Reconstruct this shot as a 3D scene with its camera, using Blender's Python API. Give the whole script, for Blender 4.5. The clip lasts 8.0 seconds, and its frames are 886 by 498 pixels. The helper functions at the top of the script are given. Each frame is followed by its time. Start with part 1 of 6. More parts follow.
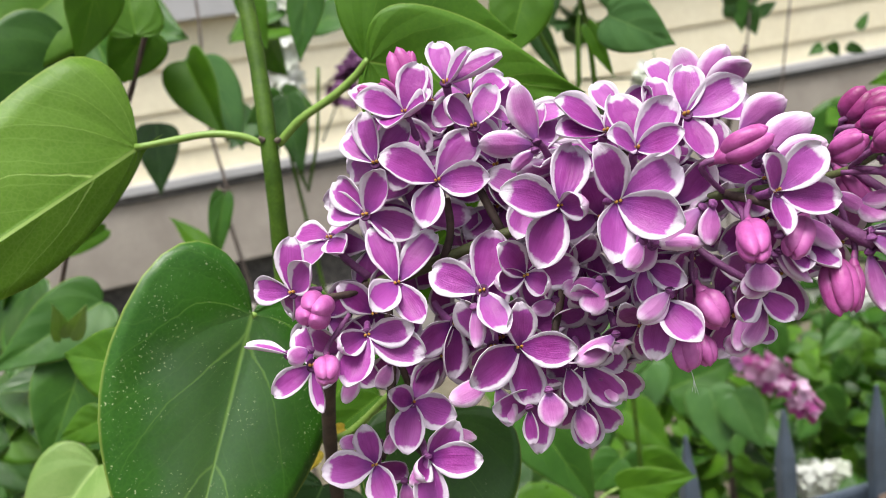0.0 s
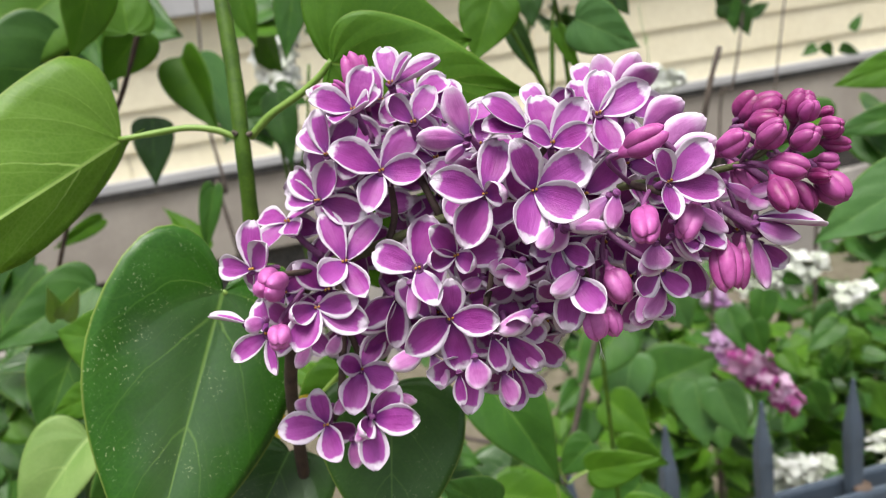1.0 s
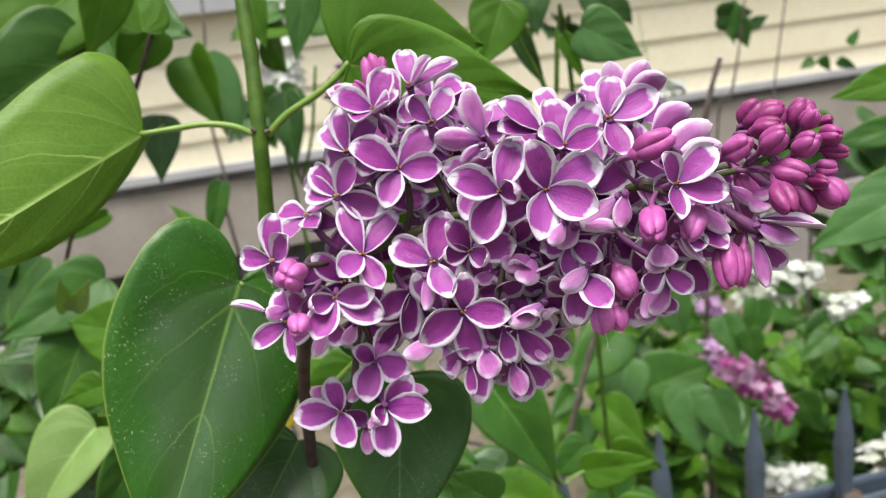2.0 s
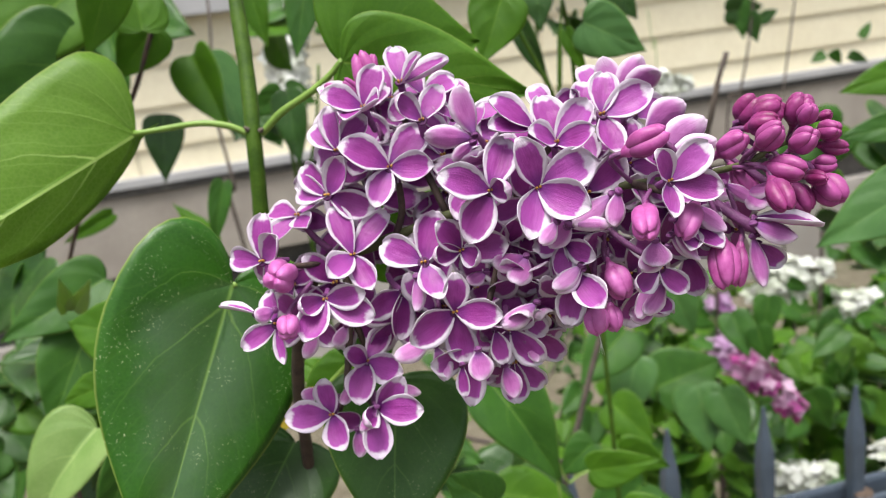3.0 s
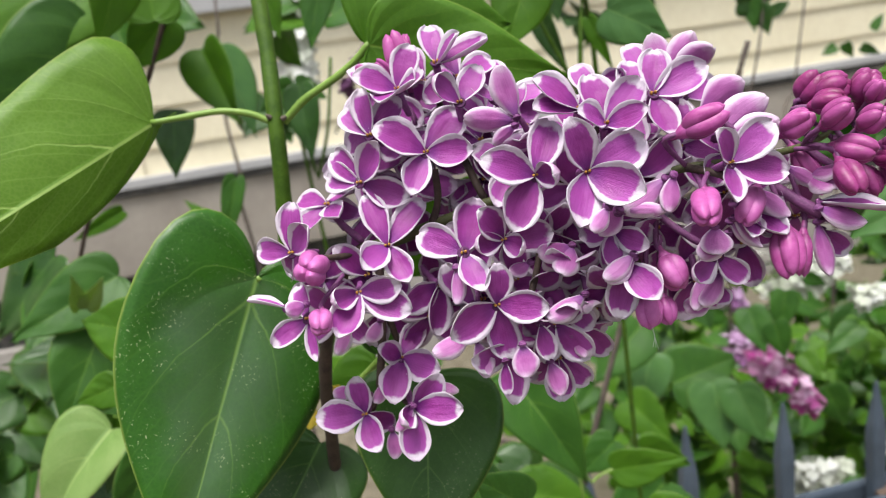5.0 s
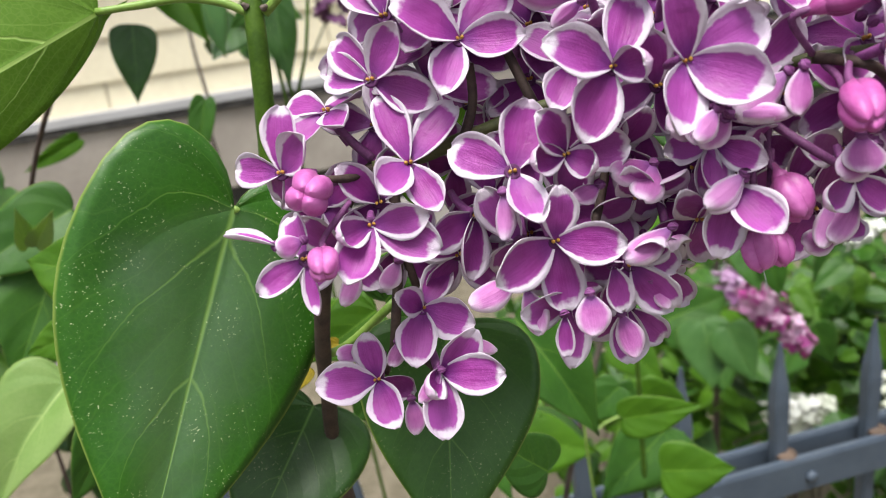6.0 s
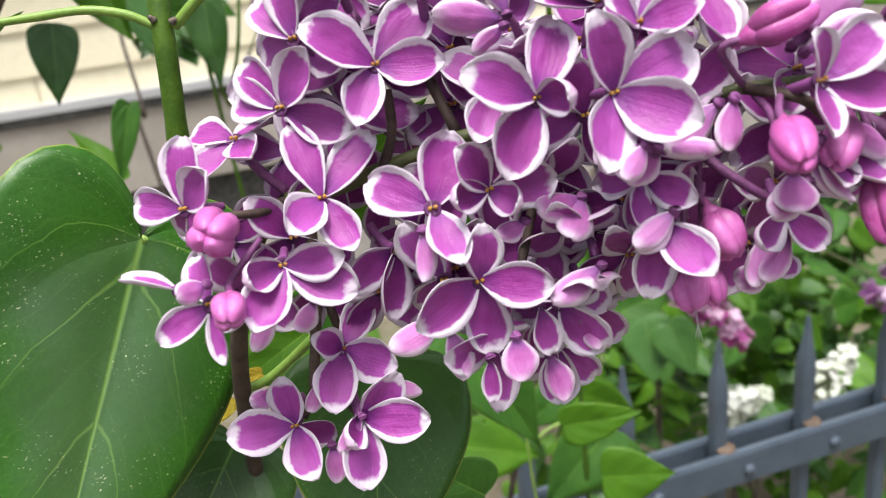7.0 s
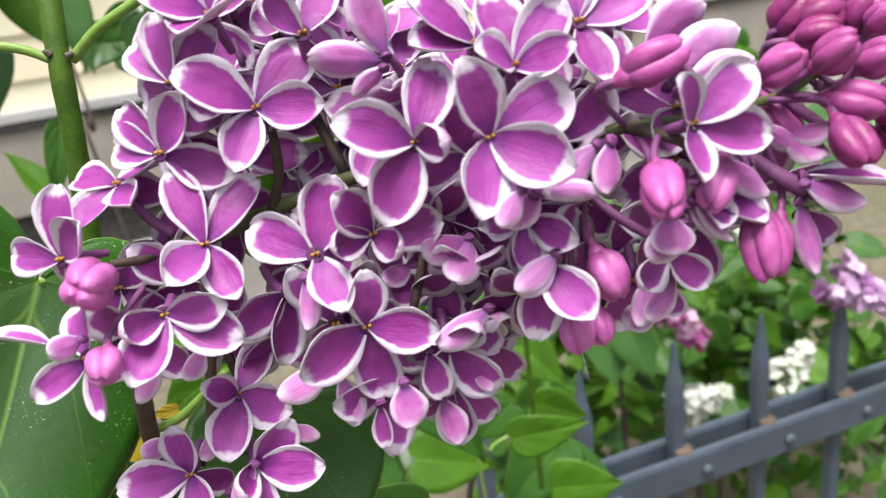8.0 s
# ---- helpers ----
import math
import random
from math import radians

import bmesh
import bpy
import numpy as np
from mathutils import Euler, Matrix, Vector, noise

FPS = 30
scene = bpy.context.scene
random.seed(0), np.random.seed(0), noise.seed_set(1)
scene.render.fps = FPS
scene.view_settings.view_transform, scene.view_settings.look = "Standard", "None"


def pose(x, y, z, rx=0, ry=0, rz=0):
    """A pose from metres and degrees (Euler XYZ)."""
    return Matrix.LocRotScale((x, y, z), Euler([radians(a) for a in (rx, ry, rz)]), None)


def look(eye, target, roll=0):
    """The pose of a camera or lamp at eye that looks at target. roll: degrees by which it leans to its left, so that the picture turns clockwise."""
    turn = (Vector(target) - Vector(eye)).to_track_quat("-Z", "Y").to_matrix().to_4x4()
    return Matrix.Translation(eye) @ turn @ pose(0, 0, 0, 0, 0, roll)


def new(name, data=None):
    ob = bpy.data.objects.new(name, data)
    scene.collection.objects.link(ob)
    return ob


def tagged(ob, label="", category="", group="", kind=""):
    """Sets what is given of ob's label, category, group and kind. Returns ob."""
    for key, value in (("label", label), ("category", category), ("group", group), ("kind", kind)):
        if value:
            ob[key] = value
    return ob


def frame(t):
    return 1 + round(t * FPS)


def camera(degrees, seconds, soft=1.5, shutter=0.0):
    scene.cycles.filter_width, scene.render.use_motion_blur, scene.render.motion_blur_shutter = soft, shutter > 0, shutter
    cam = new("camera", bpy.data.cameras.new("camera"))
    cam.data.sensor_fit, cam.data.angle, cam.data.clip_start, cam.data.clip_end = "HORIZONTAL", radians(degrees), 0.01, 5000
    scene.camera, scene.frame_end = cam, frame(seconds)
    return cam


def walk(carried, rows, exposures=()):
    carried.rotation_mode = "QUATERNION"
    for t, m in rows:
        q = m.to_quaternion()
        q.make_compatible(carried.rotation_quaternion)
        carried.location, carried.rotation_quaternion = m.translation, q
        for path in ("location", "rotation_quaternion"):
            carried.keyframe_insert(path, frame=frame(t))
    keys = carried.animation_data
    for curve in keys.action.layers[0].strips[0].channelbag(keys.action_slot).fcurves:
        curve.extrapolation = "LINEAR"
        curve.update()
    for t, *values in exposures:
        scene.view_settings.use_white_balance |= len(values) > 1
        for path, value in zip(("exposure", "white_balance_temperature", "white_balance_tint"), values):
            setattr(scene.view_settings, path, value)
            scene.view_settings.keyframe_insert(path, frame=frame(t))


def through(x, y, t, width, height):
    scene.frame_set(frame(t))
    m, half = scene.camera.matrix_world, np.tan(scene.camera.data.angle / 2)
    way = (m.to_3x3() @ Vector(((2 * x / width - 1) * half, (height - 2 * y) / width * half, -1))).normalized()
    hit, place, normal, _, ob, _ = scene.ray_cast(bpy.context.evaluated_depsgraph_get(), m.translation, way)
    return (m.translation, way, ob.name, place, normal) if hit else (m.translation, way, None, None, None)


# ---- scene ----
cam = camera(58.9, 8.0, soft=0.7, shutter=0.25)
# a small lens focused on the near flowers
cam.data.dof.use_dof = True
cam.data.dof.focus_distance = 0.16
cam.data.dof.aperture_fstop = 24.0
PATH = [
    (0, (0.00595, 0.00109, 1.40315), (-0.06336, 0.96493, 1.14587), -8.80),
    (0.5, (0.01167, -0.00659, 1.40851), (-0.05784, 0.95578, 1.14583), -8.08),
    (1, (0.02191, -0.01987, 1.40329), (-0.05261, 0.94266, 1.14255), -8.34),
    (1.5, (0.01777, -0.03067, 1.40164), (-0.05324, 0.93307, 1.14441), -7.90),
    (1.7, (0.01739, -0.02964, 1.40378), (-0.04998, 0.93476, 1.14808), -6.97),
    (2.8, (0.0195, -0.0268, 1.4029), (-0.05260, 0.93850, 1.14780), -7.75),
    (3, (0.02213, -0.02511, 1.40285), (-0.05932, 0.93783, 1.14573), -7.55),
    (3.5, (0.02474, -0.02434, 1.40253), (-0.06144, 0.93927, 1.14949), -7.64),
    (4, (0.02557, -0.02621, 1.40289), (-0.06575, 0.93879, 1.15704), -7.77),
    (4.2, (0.02313, -0.02616, 1.40111), (-0.06836, 0.93878, 1.15512), -7.80),
    (5.3, (0.00371, -0.00452, 1.39806), (-0.0819, 0.95216, 1.11977), -8.01),
    (5.5, (-0.00252, 0.00526, 1.39576), (-0.08382, 0.95253, 1.0858), -7.07),
    (6, (-0.00355, 0.02548, 1.38613), (-0.06572, 0.96451, 1.04798), -7.59),
    (6.5, (-0.00095, 0.03148, 1.3902), (-0.02878, 0.96704, 1.03813), -6.64),
    (7, (0.00176, 0.0366, 1.38994), (0.00585, 0.97184, 1.03594), -6.90),
    (7.5, (0.00795, 0.04169, 1.39083), (0.02649, 0.97478, 1.03167), -7.41),
    (8, (0.0164, 0.03994, 1.39406), (0.05887, 0.97342, 1.03797), -7.36),
]
walk(cam, [(t, look(eye, target, roll)) for t, eye, target, roll in PATH], exposures=[(0.0, 1.25), (1.0, 1.17), (4.2, 1.20), (5.5, 1.10), (6.5, 1.43), (8.0, 1.42)])

# ---- light: a bright overcast sky ----
world = bpy.data.worlds.new("sky")
scene.world = world
world.use_nodes = True
wn = world.node_tree.nodes
sky = wn.new("ShaderNodeTexSky")
sky.sky_type = 'NISHITA'
sky.sun_disc = False
sky.sun_elevation, sky.sun_rotation = radians(74), radians(155)
sky.dust_density, sky.air_density = 4.0, 1.0
mute = wn.new("ShaderNodeHueSaturation")
mute.inputs["Saturation"].default_value = 0.35
world.node_tree.links.new(sky.outputs[0], mute.inputs["Color"])
world.node_tree.links.new(mute.outputs[0], wn["Background"].inputs[0])
wn["Background"].inputs[1].default_value = 0.080
sun = new("sun", bpy.data.lights.new("sun", 'SUN'))
sun.data.energy, sun.data.angle, sun.data.color = 2.3, radians(28), (1.0, 0.97, 0.92)
sun.matrix_world = look((-0.45, -1.0, 3.8), (0, 0, 0))


# ---- materials ----
class Nodes:
    """A node material with short calls for its nodes."""

    def __init__(self, name):
        self.mat = bpy.data.materials.new(name)
        self.mat.use_nodes = True
        self.tree = self.mat.node_tree
        self.bsdf = self.tree.nodes["Principled BSDF"]
        self.out = self.tree.nodes["Material Output"]

    def put(self, socket, value):
        if isinstance(value, bpy.types.NodeSocket):
            self.tree.links.new(value, socket)
        elif isinstance(value, (tuple, list)) and len(value) == 3 and len(socket.default_value) == 4:
            socket.default_value = (*value, 1.0)
        else:
            socket.default_value = value

    def node(self, kind, **values):
        n = self.tree.nodes.new(kind)
        for k, v in values.items():
            self.put(n.inputs[k.replace("_", " ")], v)
        return n

    def math(self, op, a, b=0.0, c=0.0):
        n = self.tree.nodes.new("ShaderNodeMath")
        n.operation = op
        for s, v in zip(n.inputs, (a, b, c)):
            self.put(s, v)
        return n.outputs[0]

    def step(self, value, lo, hi, a=0.0, b=1.0):
        n = self.tree.nodes.new("ShaderNodeMapRange")
        n.interpolation_type = 'SMOOTHSTEP'
        for s, v in zip(n.inputs, (value, lo, hi, a, b)):
            self.put(s, v)
        return n.outputs[0]

    def mix(self, factor, a, b, blend='MIX'):
        n = self.tree.nodes.new("ShaderNodeMix")
        n.data_type, n.blend_type = 'RGBA', blend
        self.put(n.inputs[0], factor)
        self.put(n.inputs[6], a)
        self.put(n.inputs[7], b)
        return n.outputs[2]

    def noise(self, scale, detail=4.0, where=None, rough=0.55):
        n = self.node("ShaderNodeTexNoise", Scale=scale, Detail=detail, Roughness=rough)
        if where is not None:
            self.put(n.inputs["Vector"], where)
        return n.outputs["Fac"]

    def spot(self):
        return self.node("ShaderNodeTexCoord").outputs["Object"]

    def place(self):
        return self.node("ShaderNodeNewGeometry").outputs["Position"]

    def uv(self):
        n = self.tree.nodes.new("ShaderNodeSeparateXYZ")
        self.tree.links.new(self.node("ShaderNodeTexCoord").outputs["UV"], n.inputs[0])
        return n.outputs[0], n.outputs[1]

    def chance(self):
        return self.node("ShaderNodeObjectInfo").outputs["Random"]

    def bump(self, height, distance, strength=1.0):
        self.put(self.bsdf.inputs["Normal"], self.node("ShaderNodeBump", Height=height, Distance=distance, Strength=strength).outputs[0])

    def done(self, colour, rough=0.5, metal=0.0, specular=0.5, thin=0.0, through=None):
        self.put(self.bsdf.inputs["Base Color"], colour)
        self.put(self.bsdf.inputs["Roughness"], rough)
        self.put(self.bsdf.inputs["Metallic"], metal)
        self.put(self.bsdf.inputs["Specular IOR Level"], specular)
        if thin:
            glow = self.node("ShaderNodeBsdfTranslucent")
            self.put(glow.inputs["Color"], through or colour)
            both = self.tree.nodes.new("ShaderNodeMixShader")
            both.inputs[0].default_value = thin
            self.tree.links.new(self.bsdf.outputs[0], both.inputs[1])
            self.tree.links.new(glow.outputs[0], both.inputs[2])
            self.tree.links.new(both.outputs[0], self.out.inputs[0])
        return self.mat


def petal_skin(name, middle, deep, pale, rim, lo, hi, thin):
    """Petal colour: a velvety purple field with long veins, deeper towards the throat, inside a pale margin."""
    m = Nodes(name)
    s, v = m.uv()
    side = m.math('ABSOLUTE', s)
    luck = m.chance()
    grain = m.noise(330.0, 3.0, m.place())
    fleck = m.noise(1500.0, 2.0, m.place())
    ragged = m.noise(620.0, 2.0, m.place())
    wob = m.math('MULTIPLY_ADD', ragged, 0.16, m.math('MULTIPLY_ADD', grain, 0.20, m.math('MULTIPLY_ADD', luck, 0.07, -0.215)))
    reach = m.math('MAXIMUM', side, m.math('MULTIPLY_ADD', v, 1.25, -0.335))
    edge = m.step(m.math('ADD', reach, wob), lo, hi)
    along = m.node("ShaderNodeCombineXYZ", X=m.math('MULTIPLY', s, 9.0), Y=m.math('MULTIPLY', v, 1.1), Z=m.math('MULTIPLY', luck, 50.0)).outputs[0]
    veins = m.noise(1.6, 4.0, along)
    broad = m.node("ShaderNodeCombineXYZ", X=m.math('MULTIPLY', s, 1.2), Y=m.math('MULTIPLY', v, 1.6), Z=m.math('MULTIPLY', luck, 90.0)).outputs[0]
    cloud = m.noise(1.5, 2.0, broad)
    tone = m.math('MULTIPLY_ADD', m.step(veins, 0.25, 0.75), 0.30, m.math('MULTIPLY_ADD', m.step(cloud, 0.3, 0.7), 0.45, m.math('MULTIPLY', m.step(grain, 0.3, 0.7), 0.25)))
    field = m.mix(tone, deep, middle)
    field = m.mix(m.step(m.math('ADD', v, m.math('MULTIPLY', side, 0.35)), 0.5, 1.15, 0.0, 0.45), field, pale)
    field = m.mix(m.step(v, 0.08, 0.42, 0.75, 0.0), field, (deep[0] * 0.55, deep[1] * 0.9, deep[2] * 0.95))
    field = m.mix(m.step(luck, 0.55, 1.0, 0.0, 0.30), field, pale)
    field = m.mix(m.step(luck, 0.0, 0.4, 0.4, 0.0), field, deep)
    colour = m.mix(edge, field, m.mix(m.step(grain, 0.35, 0.75, 0.0, 0.7), rim, (rim[0] * 0.93, rim[1] * 0.82, rim[2] * 0.93)))
    m.bump(m.math('ADD', m.math('MULTIPLY', veins, 0.35), m.math('ADD', m.math('MULTIPLY', grain, 0.9), m.math('MULTIPLY', fleck, 0.25))), 0.0005, 0.65)
    return m.done(colour, m.step(grain, 0.3, 0.7, 0.42, 0.58), 0.0, 0.42, thin)


PETAL = petal_skin("petal_face", (0.345, 0.055, 0.320), (0.215, 0.014, 0.180), (0.40, 0.090, 0.41), (0.630, 0.565, 0.650), 0.675, 0.775, 0.10)
PETAL_BACK = petal_skin("petal_back", (0.49, 0.155, 0.44), (0.32, 0.060, 0.27), (0.57, 0.27, 0.55), (0.67, 0.57, 0.68), 0.58, 0.97, 0.10)


def bud_skin(name, low, high):
    m = Nodes(name)
    u, v = m.uv()
    g = m.noise(350.0, 3.0, m.place())
    c = m.mix(m.step(g, 0.3, 0.7), low, high)
    c = m.mix(m.math('MULTIPLY', m.chance(), 0.45), c, (0.55, 0.13, 0.43))
    c = m.mix(m.step(v, 0.15, 0.5, 0.7, 0.0), c, (0.24, 0.045, 0.17))
    m.bump(m.math('ADD', g, m.noise(1500.0, 2.0, m.place())), 0.0002, 0.5)
    return m.done(c, 0.42, 0.0, 0.42, 0.12)


BUD = bud_skin("bud_skin", (0.33, 0.040, 0.21), (0.50, 0.115, 0.37))
BUD_DEEP = bud_skin("young_bud_skin", (0.175, 0.012, 0.085), (0.32, 0.040, 0.195))
BUD_PALE = bud_skin("opening_bud_skin", (0.42, 0.085, 0.31), (0.57, 0.17, 0.46))


def plain_skin(name, a, b, scale, rough=0.55, bump=0.0002, thin=0.0, specular=0.4):
    m = Nodes(name)
    g = m.noise(scale, 5.0, m.place())
    h = m.noise(scale * 7, 3.0, m.place())
    c = m.mix(m.step(m.math('MULTIPLY_ADD', h, 0.35, m.math('MULTIPLY', g, 0.75)), 0.32, 0.78), a, b)
    m.bump(h, bump, 0.7)
    return m.done(c, rough, 0.0, specular, thin)


STALK = plain_skin("flower_stalk", (0.045, 0.055, 0.018), (0.10, 0.11, 0.038), 240.0)
TWIG = plain_skin("dark_twig", (0.035, 0.022, 0.022), (0.09, 0.06, 0.045), 200.0, 0.7)
PEDICEL = plain_skin("purple_stalk", (0.11, 0.03, 0.10), (0.22, 0.07, 0.20), 300.0)
STEM = plain_skin("green_stem", (0.028, 0.070, 0.004), (0.065, 0.130, 0.009), 160.0, 0.6, 0.0002, 0.0, 0.25)
PETIOLE = plain_skin("petiole", (0.13, 0.24, 0.035), (0.22, 0.34, 0.07), 160.0, 0.42)
BARK = plain_skin("bark", (0.05, 0.04, 0.035), (0.14, 0.11, 0.09), 60.0, 0.8, 0.001)
TUBE = plain_skin("flower_tube", (0.13, 0.03, 0.13), (0.24, 0.07, 0.23), 300.0)
THROAT = plain_skin("throat", (0.06, 0.01, 0.06), (0.10, 0.02, 0.10), 300.0, 0.7)
ANTHER = plain_skin("anther", (0.36, 0.17, 0.03), (0.58, 0.33, 0.07), 900.0, 0.7)


def leaf_skin(name, low, high, vein, rough, thin, ribs=6.0, dust=0.0, bold=0.75, net_strength=1.0, gloss=0.38, sheen=False):
    m = Nodes(name)
    s, u = m.uv()
    broad = m.noise(45.0, 4.0, m.place())
    fine = m.noise(900.0, 3.0, m.place())
    c = m.mix(m.step(m.math('MULTIPLY_ADD', fine, 0.3, m.math('MULTIPLY', broad, 0.8)), 0.35, 0.8), low, high)
    c = m.mix(m.math('MULTIPLY', m.chance(), 0.18), c, (high[0] * 1.25, high[1] * 1.15, high[2]))
    wave = m.math('PINGPONG', m.math('ADD', m.math('MULTIPLY_ADD', m.math('MULTIPLY', s, s), -0.75, m.math('MULTIPLY', u, ribs)), m.math('MULTIPLY', broad, 0.35)), 0.5)
    rib = m.step(wave, 0.0, m.step(s, 0.0, 0.5, 0.036, 0.018), 1.0, 0.0)
    twin = m.math('PINGPONG', m.math('ADD', m.math('MULTIPLY_ADD', s, -1.3, m.math('MULTIPLY', u, ribs * 2.6)), m.math('MULTIPLY', broad, 1.2)), 0.5)
    small = m.math('MULTIPLY', m.step(twin, 0.0, 0.05, 1.0, 0.0), 0.10 * net_strength)
    mid = m.step(s, 0.0, 0.035, 1.0, 0.0)
    net = m.node("ShaderNodeTexVoronoi", Scale=650.0)
    net.feature = 'DISTANCE_TO_EDGE'
    m.put(net.inputs["Vector"], m.place())
    mesh = m.step(net.outputs["Distance"], 0.0, 0.16, 1.0, 0.0)
    lines = m.math('MAXIMUM', m.math('MULTIPLY', rib, m.step(s, 0.2, 0.95, 0.62, 0.16)), mid)
    c = m.mix(m.math('MAXIMUM', m.math('MULTIPLY', lines, bold), m.math('MAXIMUM', small, m.math('MULTIPLY', mesh, 0.04 * net_strength))), c, vein)
    c = m.mix(m.step(s, 0.975, 1.0, 0.0, 0.6), c, (0.28, 0.36, 0.08))
    if dust:
        speck = m.node("ShaderNodeTexNoise", Scale=1500.0, Detail=2.0, Roughness=0.7)
        patch = m.noise(70.0, 2.0, m.place())
        m.put(speck.inputs["Vector"], m.place())
        c = m.mix(m.math('MULTIPLY', m.step(speck.outputs["Fac"], 0.645, 0.70), m.step(patch, 0.45, 0.62, 0.0, dust)), c, (0.60, 0.62, 0.42))
    m.bump(m.math('ADD', m.math('ADD', m.math('MULTIPLY', lines, 0.07 * max(1.0, net_strength)), m.math('MULTIPLY', wave, 0.5)), m.math('ADD', m.math('MULTIPLY', mesh, 0.008 * net_strength), m.math('MULTIPLY', broad, 0.8))), 0.0013, 0.75)
    if sheen:
        # painted sky sheen: gloss strong along the midrib, weak towards the margin and lobes
        sheen_mask = m.math('ADD', m.math('ADD', s, m.step(u, 0.22, 0.55, 0.7, 0.0)), m.math('MULTIPLY_ADD', broad, 0.9, -0.45))
        gloss = m.step(sheen_mask, 0.25, 0.85, gloss, gloss * 0.25)
        m.put(m.bsdf.inputs["IOR"], 1.62)
    return m.done(c, rough, 0.0, gloss, thin, m.mix(1.0, c, (1.5, 1.45, 0.35), 'MULTIPLY'))


DARK = leaf_skin("leaf_dark", (0.012, 0.052, 0.004), (0.027, 0.092, 0.008), (0.10, 0.21, 0.04), 0.42, 0.18, 6.5, 0.5, 0.75, 1.0, 0.55)
SHINY = leaf_skin("leaf_glossy", (0.013, 0.070, 0.004), (0.030, 0.122, 0.008), (0.16, 0.30, 0.05), 0.38, 0.14, 5.2, 1.0, 0.85, 1.0, 1.0, True)
MID = leaf_skin("leaf_green", (0.023, 0.092, 0.009), (0.047, 0.145, 0.015), (0.16, 0.30, 0.04), 0.48, 0.32)
LIGHT = leaf_skin("leaf_bright", (0.054, 0.158, 0.006), (0.092, 0.235, 0.010), (0.20, 0.38, 0.04), 0.52, 0.48)
DEEP = leaf_skin("leaf_deep", (0.020, 0.080, 0.005), (0.040, 0.125, 0.010), (0.11, 0.23, 0.04), 0.42, 0.2, 6.5, 0.3, 0.75, 1.0, 0.45)
LIME = leaf_skin("leaf_lime", (0.072, 0.198, 0.010), (0.115, 0.275, 0.017), (0.26, 0.40, 0.06), 0.5, 0.45)
GREY = leaf_skin("leaf_dull", (0.045, 0.13, 0.030), (0.075, 0.185, 0.045), (0.16, 0.29, 0.08), 0.42, 0.25)
UNDER = leaf_skin("leaf_underside", (0.098, 0.220, 0.015), (0.142, 0.288, 0.026), (0.32, 0.47, 0.12), 0.45, 0.40, 8.0, 0.0, 1.9, 2.8)
YELLOW = leaf_skin("leaf_withered", (0.30, 0.20, 0.02), (0.62, 0.50, 0.03), (0.5, 0.4, 0.06), 0.6, 0.2)
YOUNG = leaf_skin("leaf_young", (0.17, 0.30, 0.075), (0.26, 0.38, 0.13), (0.50, 0.62, 0.25), 0.5, 0.35)


def wall_skin(name, a, b, scale, rough=0.8, bump=0.004, stain=(0.25, 0.23, 0.20), amount=0.3):
    m = Nodes(name)
    g = m.noise(scale, 6.0, m.place())
    h = m.noise(scale * 14, 4.0, m.place())
    low = m.noise(1.3, 3.0, m.place())
    c = m.mix(m.step(g, 0.3, 0.7), a, b)
    c = m.mix(m.step(h, 0.3, 0.75, 0.0, 0.3), c, stain)
    c = m.mix(m.step(low, 0.5, 0.75, 0.0, amount), c, stain)
    m.bump(m.math('ADD', g, m.math('MULTIPLY', h, 0.5)), bump, 0.6)
    return m.done(c, rough, 0.0, 0.3)


SIDING = wall_skin("cream_siding", (0.80, 0.735, 0.54), (0.85, 0.79, 0.60), 2.5, 0.55, 0.001, (0.64, 0.56, 0.40), 0.2)
PLINTH = wall_skin("plinth_render", (0.32, 0.285, 0.25), (0.42, 0.38, 0.335), 5.0, 0.9, 0.006)
CONCRETE = wall_skin("concrete", (0.34, 0.32, 0.30), (0.46, 0.43, 0.40), 6.0, 0.9, 0.006)
FLASHING = wall_skin("pale_trim", (0.40, 0.40, 0.41), (0.48, 0.48, 0.49), 4.0, 0.45, 0.0005, (0.5, 0.5, 0.5), 0.2)
# near-black that stands for shade in the recess and below the ledge
SHADE = wall_skin("shade_black", (0.02, 0.02, 0.022), (0.035, 0.035, 0.035), 4.0, 0.9)
SOIL = wall_skin("soil", (0.12, 0.10, 0.073), (0.19, 0.16, 0.122), 19.0, 0.95, 0.02, (0.07, 0.10, 0.04), 0.6)
PAINT = wall_skin("fence_paint", (0.050, 0.070, 0.098), (0.070, 0.094, 0.126), 25.0, 0.42, 0.0006, (0.10, 0.11, 0.13), 0.25)
RUST = wall_skin("rust", (0.06, 0.036, 0.024), (0.11, 0.068, 0.045), 60.0, 0.9, 0.001)


def far_petal_skin(name, pale, full, rough=0.6):
    """Petals some way off: each flower between a pale and a full colour, paler towards its rim."""
    m = Nodes(name)
    g = m.noise(140.0, 3.0, m.place())
    c = m.mix(m.step(m.math('MULTIPLY_ADD', g, 0.5, m.math('MULTIPLY', m.chance(), 0.75)), 0.35, 0.9), pale, full)
    m.bump(g, 0.0005, 0.6)
    return m.done(c, rough, 0.0, 0.3, 0.35)


